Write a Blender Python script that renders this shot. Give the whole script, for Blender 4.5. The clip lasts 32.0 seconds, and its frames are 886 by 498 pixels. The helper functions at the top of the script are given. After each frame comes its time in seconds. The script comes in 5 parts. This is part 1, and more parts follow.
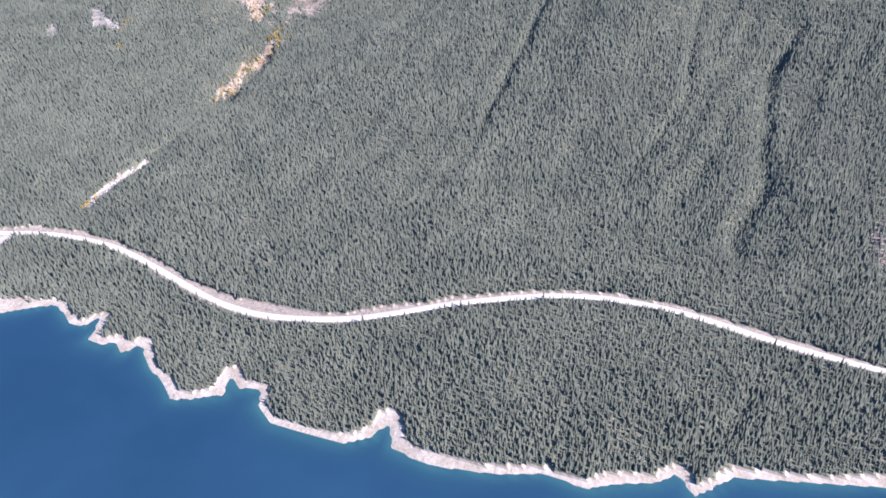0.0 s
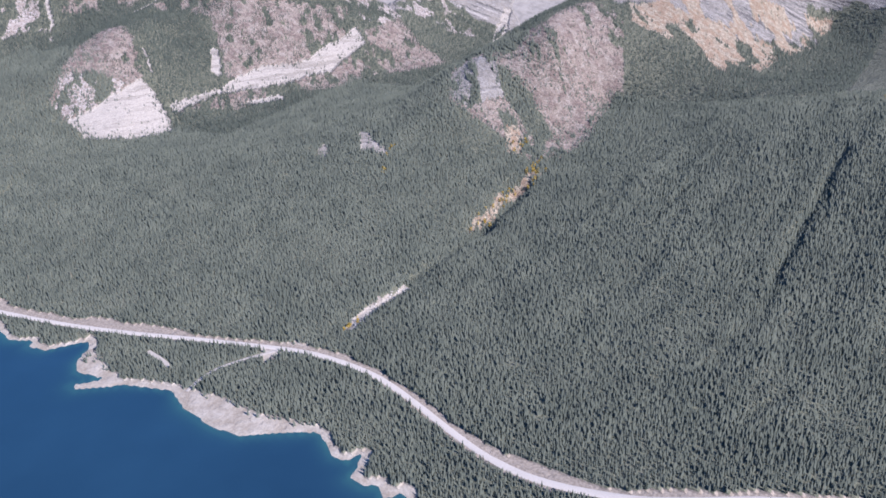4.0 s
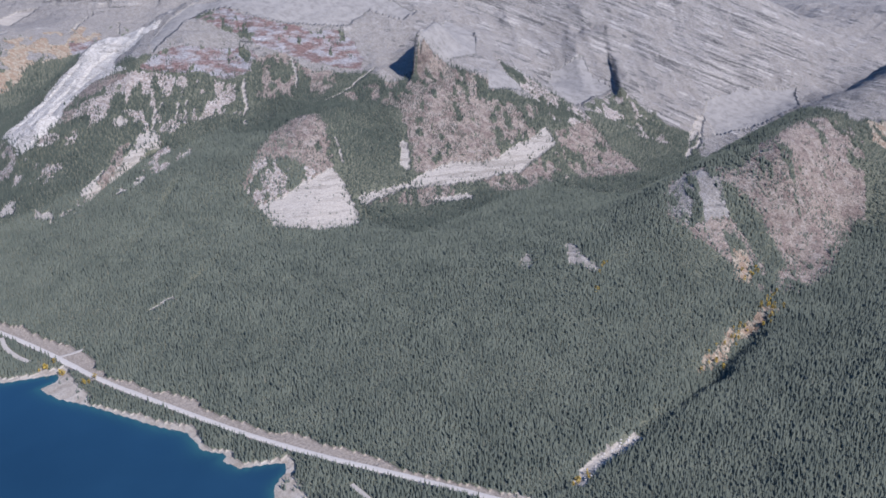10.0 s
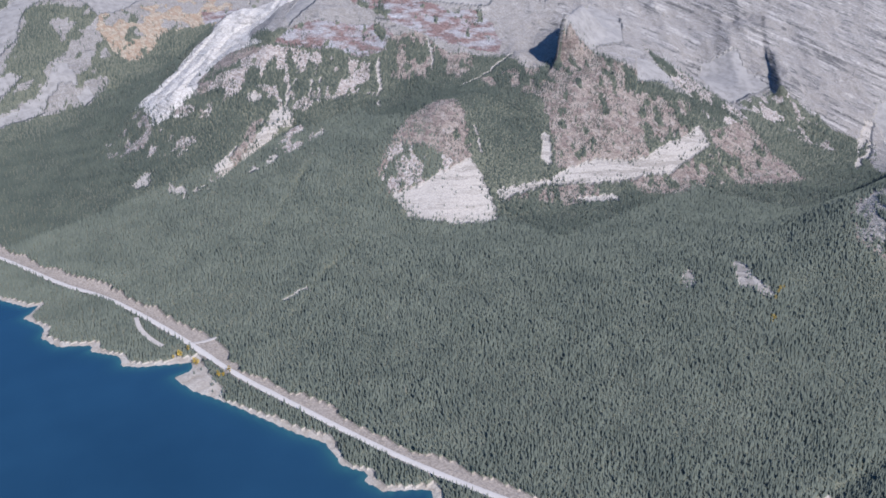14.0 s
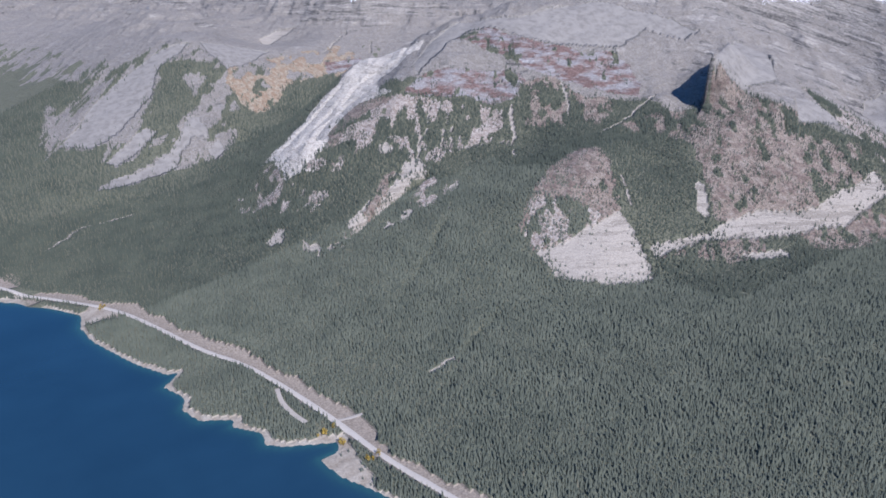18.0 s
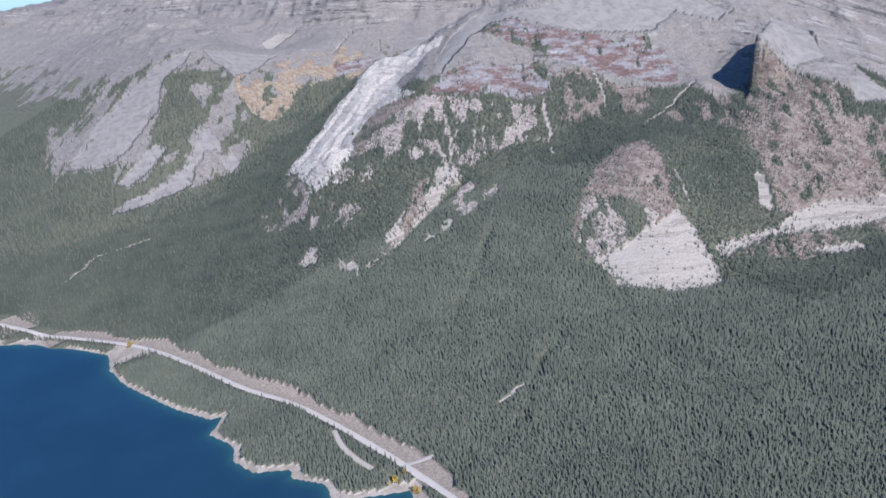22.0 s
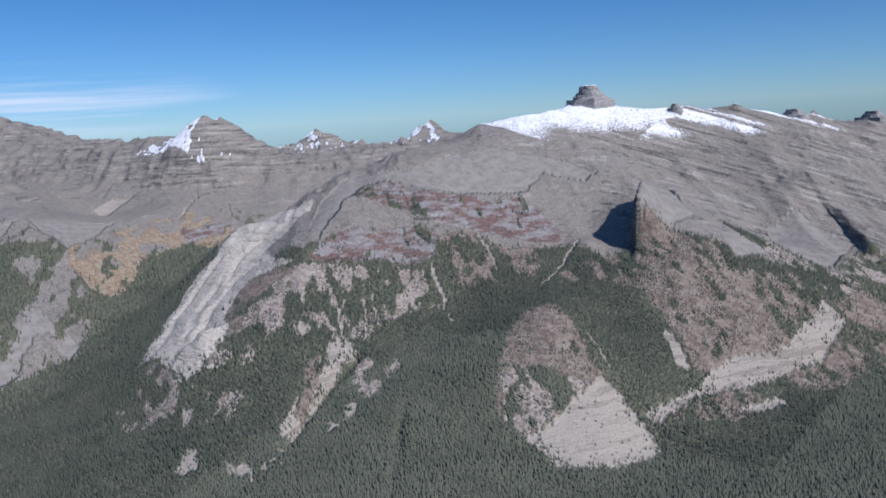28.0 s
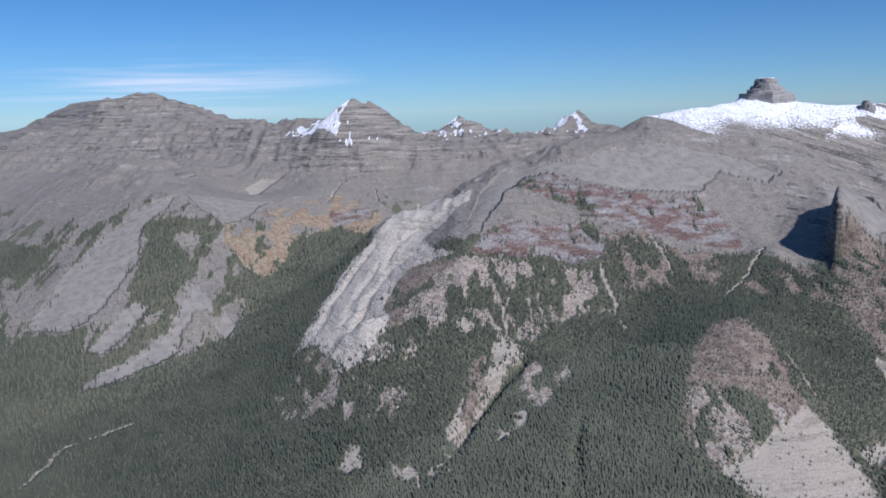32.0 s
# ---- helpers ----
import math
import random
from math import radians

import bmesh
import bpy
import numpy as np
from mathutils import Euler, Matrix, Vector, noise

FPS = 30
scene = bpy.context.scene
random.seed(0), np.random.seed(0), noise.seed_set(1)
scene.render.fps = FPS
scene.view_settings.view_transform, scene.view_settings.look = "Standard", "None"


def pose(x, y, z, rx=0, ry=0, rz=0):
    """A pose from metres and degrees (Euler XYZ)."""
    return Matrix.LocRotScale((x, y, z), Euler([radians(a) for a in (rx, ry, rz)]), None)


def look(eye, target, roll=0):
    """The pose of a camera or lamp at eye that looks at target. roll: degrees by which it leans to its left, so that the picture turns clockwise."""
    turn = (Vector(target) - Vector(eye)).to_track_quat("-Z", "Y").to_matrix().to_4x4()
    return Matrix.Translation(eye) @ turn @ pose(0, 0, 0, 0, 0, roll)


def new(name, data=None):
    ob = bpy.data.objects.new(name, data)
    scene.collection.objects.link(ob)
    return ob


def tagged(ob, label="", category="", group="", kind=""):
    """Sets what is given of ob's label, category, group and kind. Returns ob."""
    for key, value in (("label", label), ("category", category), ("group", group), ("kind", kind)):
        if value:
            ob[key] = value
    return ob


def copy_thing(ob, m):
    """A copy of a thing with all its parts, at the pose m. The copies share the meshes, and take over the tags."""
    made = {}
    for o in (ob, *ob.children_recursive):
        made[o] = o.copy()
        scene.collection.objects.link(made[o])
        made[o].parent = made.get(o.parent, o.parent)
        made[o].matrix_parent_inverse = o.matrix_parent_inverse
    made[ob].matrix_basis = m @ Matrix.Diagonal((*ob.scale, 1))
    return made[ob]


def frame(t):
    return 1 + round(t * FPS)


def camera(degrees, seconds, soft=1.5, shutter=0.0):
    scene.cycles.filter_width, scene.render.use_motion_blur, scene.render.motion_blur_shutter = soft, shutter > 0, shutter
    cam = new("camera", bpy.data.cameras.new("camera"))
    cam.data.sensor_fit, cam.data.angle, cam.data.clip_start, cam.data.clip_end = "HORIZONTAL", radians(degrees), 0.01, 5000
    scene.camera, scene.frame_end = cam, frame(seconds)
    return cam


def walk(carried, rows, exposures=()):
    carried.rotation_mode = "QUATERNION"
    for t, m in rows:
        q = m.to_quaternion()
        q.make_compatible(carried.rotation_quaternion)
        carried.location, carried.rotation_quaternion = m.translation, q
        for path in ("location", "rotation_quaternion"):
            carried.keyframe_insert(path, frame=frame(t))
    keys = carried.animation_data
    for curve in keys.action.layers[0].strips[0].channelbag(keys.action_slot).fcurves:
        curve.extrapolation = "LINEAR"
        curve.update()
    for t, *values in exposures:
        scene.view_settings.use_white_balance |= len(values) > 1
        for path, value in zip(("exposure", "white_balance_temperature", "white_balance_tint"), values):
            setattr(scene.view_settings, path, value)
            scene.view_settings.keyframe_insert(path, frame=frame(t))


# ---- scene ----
cam = camera(58.97, 32.0, soft=1.7)


def aim(x, y, z, yaw, pitch, roll):
    # yaw: degrees left of +y, pitch: degrees up
    a, b = radians(yaw), radians(pitch)
    way = Vector((-math.sin(a) * math.cos(b), math.cos(a) * math.cos(b), math.sin(b)))
    return look((x, y, z), Vector((x, y, z)) + 100 * way, roll)


WAY = (
    (0, aim(0.0, 0.0, 578.0, -70.94, -35.37, 0.27)),
    (0.5, aim(2.0, 18.6, 577.9, -69.72, -34.03, -0.31)),
    (1, aim(4.1, 37.1, 577.7, -68.73, -32.72, 0.40)),
    (1.5, aim(6.1, 55.7, 577.6, -66.99, -32.38, 0.38)),
    (2, aim(8.3, 74.3, 577.4, -65.72, -32.06, 0.20)),
    (2.5, aim(10.5, 93.0, 577.1, -63.08, -30.41, -1.11)),
    (3, aim(12.7, 111.8, 576.9, -60.60, -28.33, -1.24)),
    (3.5, aim(14.8, 130.6, 576.6, -58.50, -27.08, -0.85)),
    (4, aim(16.9, 149.4, 576.2, -56.51, -26.76, -1.06)),
    (4.5, aim(19.1, 168.1, 575.9, -53.82, -26.26, -1.48)),
    (6.5, aim(25.8, 241.9, 574.9, -48.89, -24.54, 2.29)),
    (7, aim(26.8, 259.8, 574.9, -47.66, -24.15, 2.82)),
    (7.5, aim(27.7, 277.5, 574.9, -45.53, -22.39, 1.62)),
    (8, aim(28.5, 295.1, 574.9, -44.40, -19.87, 0.38)),
    (8.5, aim(29.1, 312.6, 574.8, -43.50, -19.48, -0.08)),
    (9, aim(29.5, 329.8, 574.8, -44.44, -19.63, 0.13)),
    (9.5, aim(29.9, 346.8, 574.7, -46.36, -19.90, 0.34)),
    (10, aim(30.1, 363.8, 574.6, -47.82, -20.50, 0.50)),
    (10.5, aim(30.4, 380.8, 574.4, -50.19, -22.10, 0.98)),
    (11, aim(30.8, 398.0, 574.2, -52.18, -22.61, 1.37)),
    (11.5, aim(31.5, 415.4, 573.8, -53.26, -22.76, 1.82)),
    (12, aim(32.3, 433.1, 573.4, -53.24, -22.82, 2.06)),
    (12.5, aim(33.4, 451.0, 572.9, -50.92, -22.75, 1.63)),
    (13, aim(34.6, 469.2, 572.3, -46.92, -22.61, 1.52)),
    (13.5, aim(35.8, 487.4, 571.8, -43.73, -22.45, 2.04)),
    (14, aim(37.1, 505.6, 571.3, -40.85, -22.10, 2.10)),
    (14.5, aim(38.3, 523.8, 570.9, -38.43, -21.22, 1.42)),
    (15, aim(39.4, 541.9, 570.6, -35.76, -20.49, 0.71)),
    (15.5, aim(40.4, 559.9, 570.3, -34.08, -19.79, 0.15)),
    (17.5, aim(39.0, 626.3, 572.2, -32.74, -18.85, -0.68)),
    (18, aim(37.8, 642.8, 572.7, -33.08, -19.47, -0.68)),
    (18.5, aim(36.6, 659.3, 573.3, -33.30, -21.29, -1.30)),
    (19, aim(35.4, 675.9, 573.8, -33.73, -22.89, -1.65)),
    (19.5, aim(34.2, 692.7, 574.4, -34.21, -23.21, -1.97)),
    (20, aim(33.0, 709.7, 574.9, -34.86, -23.48, -1.92)),
    (20.5, aim(31.8, 726.8, 575.4, -35.77, -22.52, -1.82)),
    (21, aim(30.6, 744.2, 575.9, -35.82, -21.53, -2.20)),
    (21.5, aim(29.4, 761.7, 576.4, -34.52, -20.83, -3.00)),
    (22, aim(28.2, 779.2, 577.0, -33.09, -20.08, -3.94)),
    (22.5, aim(27.0, 796.7, 577.5, -32.78, -19.65, -4.43)),
    (23, aim(25.7, 814.2, 578.1, -33.54, -19.07, -4.42)),
    (23.5, aim(24.5, 831.5, 578.7, -34.84, -17.38, -4.22)),
    (24, aim(23.2, 848.8, 579.3, -36.05, -14.02, -3.80)),
    (24.5, aim(21.9, 865.9, 580.0, -36.82, -13.11, -3.63)),
    (26.5, aim(15.5, 931.4, 581.8, -41.18, -12.65, -3.26)),
    (27, aim(14.0, 948.0, 582.0, -44.52, -10.41, -3.28)),
    (27.5, aim(12.5, 964.6, 582.1, -46.63, -9.26, -3.46)),
    (28, aim(11.0, 981.4, 582.3, -47.14, -9.62, -3.34)),
    (28.5, aim(9.7, 998.4, 582.4, -46.84, -10.16, -3.05)),
    (29, aim(8.3, 1015.5, 582.5, -45.65, -10.33, -2.81)),
    (29.5, aim(6.9, 1032.7, 582.6, -44.61, -10.12, -2.77)),
    (30, aim(5.6, 1050.1, 582.7, -43.05, -9.75, -2.78)),
    (30.5, aim(4.2, 1067.5, 582.7, -41.90, -9.96, -2.56)),
    (31, aim(2.8, 1085.0, 582.7, -41.22, -9.88, -2.12)),
    (31.5, aim(1.4, 1102.5, 582.8, -39.68, -10.01, -1.87)),
    (32, aim(0.0, 1120.0, 582.8, -38.65, -10.02, -1.56)),
)

# ---- light ----
SUN = Vector((-0.08, -0.78, 0.63)).normalized()
world = bpy.data.worlds.new("sky")
scene.world = world
world.use_nodes = True
_wn, _wl = world.node_tree.nodes, world.node_tree.links
_wn.clear()
_sky = _wn.new("ShaderNodeTexSky")
_sky.sky_type, _sky.sun_disc = "NISHITA", False
_sky.sun_elevation, _sky.sun_rotation = math.asin(SUN.z), math.atan2(SUN.x, SUN.y)
_sky.altitude, _sky.air_density, _sky.dust_density, _sky.ozone_density = 1900, 1.0, 0.0, 1.6
_bg = _wn.new("ShaderNodeBackground")
_bg.inputs[1].default_value = 0.055
_wo = _wn.new("ShaderNodeOutputWorld")
_tone = _wn.new("ShaderNodeMix")
_tone.data_type, _tone.blend_type = "RGBA", "MULTIPLY"
_tone.inputs["Factor"].default_value, _tone.inputs["B"].default_value = 1.0, (0.58, 0.86, 1.14, 1)
_wl.new(_sky.outputs[0], _tone.inputs["A"])
# deeper blue above the peaks, paler towards the horizon
_up, _rise, _blue = _wn.new("ShaderNodeTexCoord"), _wn.new("ShaderNodeSeparateXYZ"), _wn.new("ShaderNodeValToRGB")
_wl.new(_up.outputs["Generated"], _rise.inputs[0])
_wl.new(_rise.outputs[2], _blue.inputs[0])
_blue.color_ramp.elements[0].position, _blue.color_ramp.elements[0].color = 0.0, (0.45, 0.67, 0.93, 1)
_blue.color_ramp.elements[1].position, _blue.color_ramp.elements[1].color = 0.30, (0.27, 0.62, 0.86, 1)
# unseen upper sky brightened well past natural, to fill the shadows with blue
_blue.color_ramp.elements.new(0.9).color = (1.3, 2.0, 2.6, 1)
_wl.new(_blue.outputs[0], _tone.inputs["B"])
# thin streaks of high cloud low over the western peaks
_geo = _wn.new("ShaderNodeTexCoord")
_flat = _wn.new("ShaderNodeMapping")
_flat.inputs["Scale"].default_value = (2.6, 2.6, 70.0)
_flat.inputs["Rotation"].default_value = (0.010, -0.012, 0.0)
_wisp = _wn.new("ShaderNodeTexNoise")
_wisp.inputs["Scale"].default_value, _wisp.inputs["Detail"].default_value, _wisp.inputs["Roughness"].default_value = 1.0, 4, 0.5
_thin = _wn.new("ShaderNodeMapRange")
_thin.inputs["From Min"].default_value, _thin.inputs["From Max"].default_value, _thin.inputs["To Max"].default_value = 0.45, 0.66, 0.8
_axis = _wn.new("ShaderNodeVectorMath")
_axis.operation = "DISTANCE"
_axis.inputs[1].default_value = (0.345, 0.937, 0.19)
_near = _wn.new("ShaderNodeMapRange")
_near.inputs["From Min"].default_value, _near.inputs["From Max"].default_value, _near.inputs["To Min"].default_value, _near.inputs["To Max"].default_value = 0.06, 0.24, 1.0, 0.0
_both = _wn.new("ShaderNodeMath")
_both.operation = "MULTIPLY"
_veil = _wn.new("ShaderNodeMix")
_veil.data_type = "RGBA"
_veil.inputs["B"].default_value = (9.0, 9.6, 10.6, 1)
_wl.new(_geo.outputs["Generated"], _flat.inputs["Vector"])
_wl.new(_flat.outputs["Vector"], _wisp.inputs["Vector"])
_wl.new(_wisp.outputs["Fac"], _thin.inputs["Value"])
_low = _wn.new("ShaderNodeMapping")
_low.inputs["Scale"].default_value = (1, 1, 5)
_wl.new(_geo.outputs["Generated"], _low.inputs["Vector"])
_wl.new(_low.outputs["Vector"], _axis.inputs[0])
_wl.new(_axis.outputs["Value"], _near.inputs["Value"])
_wl.new(_thin.outputs["Result"], _both.inputs[0])
_wl.new(_near.outputs["Result"], _both.inputs[1])
_wl.new(_both.outputs[0], _veil.inputs["Factor"])
_wl.new(_tone.outputs["Result"], _veil.inputs["A"])
_wl.new(_veil.outputs["Result"], _bg.inputs[0])
_wl.new(_bg.outputs[0], _wo.inputs[0])
_lamp = bpy.data.lights.new("sun", "SUN")
_lamp.energy, _lamp.angle, _lamp.color = 4.3, radians(0.53), (1.0, 0.935, 0.855)
sun = new("sun", _lamp)
sun.matrix_world = look((0, -400, 1500), Vector((0, -400, 1500)) - 100 * SUN)
walk(cam, WAY, ((0, 2, 5800, 26), (2, 1.75, 5800, 26), (4.2, 1.42, 5620, 23), (7, 1.12, 5560, 19), (8, 0.95, 5560, 18), (9, 0.9, 5560, 18), (10, 1.05, 5560, 18), (11, 1.12, 5560, 16), (13, 1.25, 5560, 16), (15.5, 1.08, 5560, 17), (18, 0.98, 5560, 18), (19, 1.15, 5560, 18), (20, 1.2, 5560, 18), (23, 0.95, 5600, 16), (25, 0.6, 5740, 15), (32, 0.6, 5740, 15)))


# ---- materials ----
def material(name, roughness=0.9):
    m = bpy.data.materials.new(name)
    m.use_nodes = True
    n, l = m.node_tree.nodes, m.node_tree.links
    p = n["Principled BSDF"]
    p.inputs["Roughness"].default_value = roughness
    p.inputs["Specular IOR Level"].default_value = 0.25
    return m, n, l, p


def coords(n, l, scale=(1, 1, 1)):
    c = n.new("ShaderNodeTexCoord")
    m = n.new("ShaderNodeMapping")
    m.inputs["Scale"].default_value = scale
    l.new(c.outputs["Object"], m.inputs["Vector"])
    return m.outputs["Vector"]


def noise_tex(n, l, vector, scale, detail=5, rough=0.55):
    t = n.new("ShaderNodeTexNoise")
    t.inputs["Scale"].default_value, t.inputs["Detail"].default_value, t.inputs["Roughness"].default_value = scale, detail, rough
    l.new(vector, t.inputs["Vector"])
    return t.outputs["Fac"]


def ramp(n, l, value, stops):
    r = n.new("ShaderNodeValToRGB")
    e = r.color_ramp.elements
    while len(e) < len(stops):
        e.new(0.5)
    for k, (at, colour) in zip(e, stops):
        k.position = at
        k.color = (*colour, 1) if len(colour) == 3 else colour
    l.new(value, r.inputs["Fac"])
    return r.outputs["Color"]


wide_ramp = ramp


def mix(n, l, factor, a, b):
    m = n.new("ShaderNodeMix")
    m.data_type = "RGBA"
    for socket, value in ((m.inputs["Factor"], factor), (m.inputs["A"], a), (m.inputs["B"], b)):
        if isinstance(value, (tuple, float, int)):
            socket.default_value = (*value, 1) if isinstance(value, tuple) else value
        else:
            l.new(value, socket)
    return m.outputs["Result"]


def tinted(n, l, layer, by):
    m = n.new("ShaderNodeMix")
    m.data_type, m.blend_type = "RGBA", "MULTIPLY"
    m.inputs["Factor"].default_value, m.inputs["B"].default_value = 1.0, (*by, 1)
    l.new(layer, m.inputs["A"])
    return m.outputs["Result"]


def math_node(n, l, op, a, b=0.0, clamp=False):
    m = n.new("ShaderNodeMath")
    m.operation, m.use_clamp = op, clamp
    for socket, value in zip(m.inputs, (a, b)):
        if isinstance(value, (float, int)):
            socket.default_value = value
        else:
            l.new(value, socket)
    return m.outputs[0]


def attribute(n, name):
    a = n.new("ShaderNodeAttribute")
    a.attribute_name = name
    return a.outputs["Fac"]


def bump(n, l, p, height, distance, strength=1.0):
    b = n.new("ShaderNodeBump")
    b.inputs["Distance"].default_value, b.inputs["Strength"].default_value = distance, strength
    l.new(height, b.inputs["Height"])
    l.new(b.outputs["Normal"], p.inputs["Normal"])
# ---- landform: break lines of the plan (x, y, z in metres), each a ridge, a foot, a creek or a bench ----
SHORE_SOUTH = ((640, -700), (600, -450), (560, -250), (520, -100), (486, -68), (498, -59), (508, -52), (491, -33), (480, -5), (464, 23), (467, 65), (452, 103), (441, 165),
               (448, 205), (480, 220), (454, 227), (439, 249), (437, 290), (438, 327), (454, 352), (476, 356), (468, 382), (485, 398), (455, 391),
               (443, 412), (432, 437), (449, 456), (463, 486), (491, 515), (471, 526), (486, 545), (475, 554), (477, 575), (515, 586), (496, 594),
               (493, 611), (516, 650), (487, 692), (463, 720), (458, 761), (464, 815))
SHORE_NORTH = ((479, 853), (457, 911), (419, 955), (421, 969), (452, 944), (441, 987), (453, 1008), (486, 1024), (493, 1038), (448, 1067), (443, 1095),
               (454, 1103), (438, 1132), (446, 1180), (428, 1217), (411, 1269), (390, 1332), (367, 1385), (362, 1428), (393, 1433), (397, 1452),
               (335, 1480), (318, 1498), (324, 1526), (296, 1564), (305, 1579), (264, 1604), (253, 1647), (266, 1675), (249, 1724), (280, 1758),
               (262, 1763), (231, 1825), (216, 1871), (191, 1950), (184, 2018), (196, 2073), (160, 2130), (119, 2190), (55, 2249), (-60, 2330), (-250, 2420), (-700, 2500))
SHORE = SHORE_SOUTH + SHORE_NORTH
ROAD = ((720, -700), (690, -400), (681, -236), (686, -146), (693, -90), (702, -30), (700, 31), (689, 93), (665, 152), (639, 210), (607, 265), (583, 315), (565, 396),
        (567, 454), (585, 519), (610, 591), (626, 653), (627, 710), (620, 765), (590, 848), (561, 924), (529, 1002), (498, 1092), (474, 1184), (452, 1278),
        (428, 1378), (414, 1488), (394, 1596), (366, 1712), (326, 1790), (283, 1950), (245, 2055), (190, 2135), (118, 2230), (60, 2345), (-40, 2450), (-300, 2560), (-700, 2620))
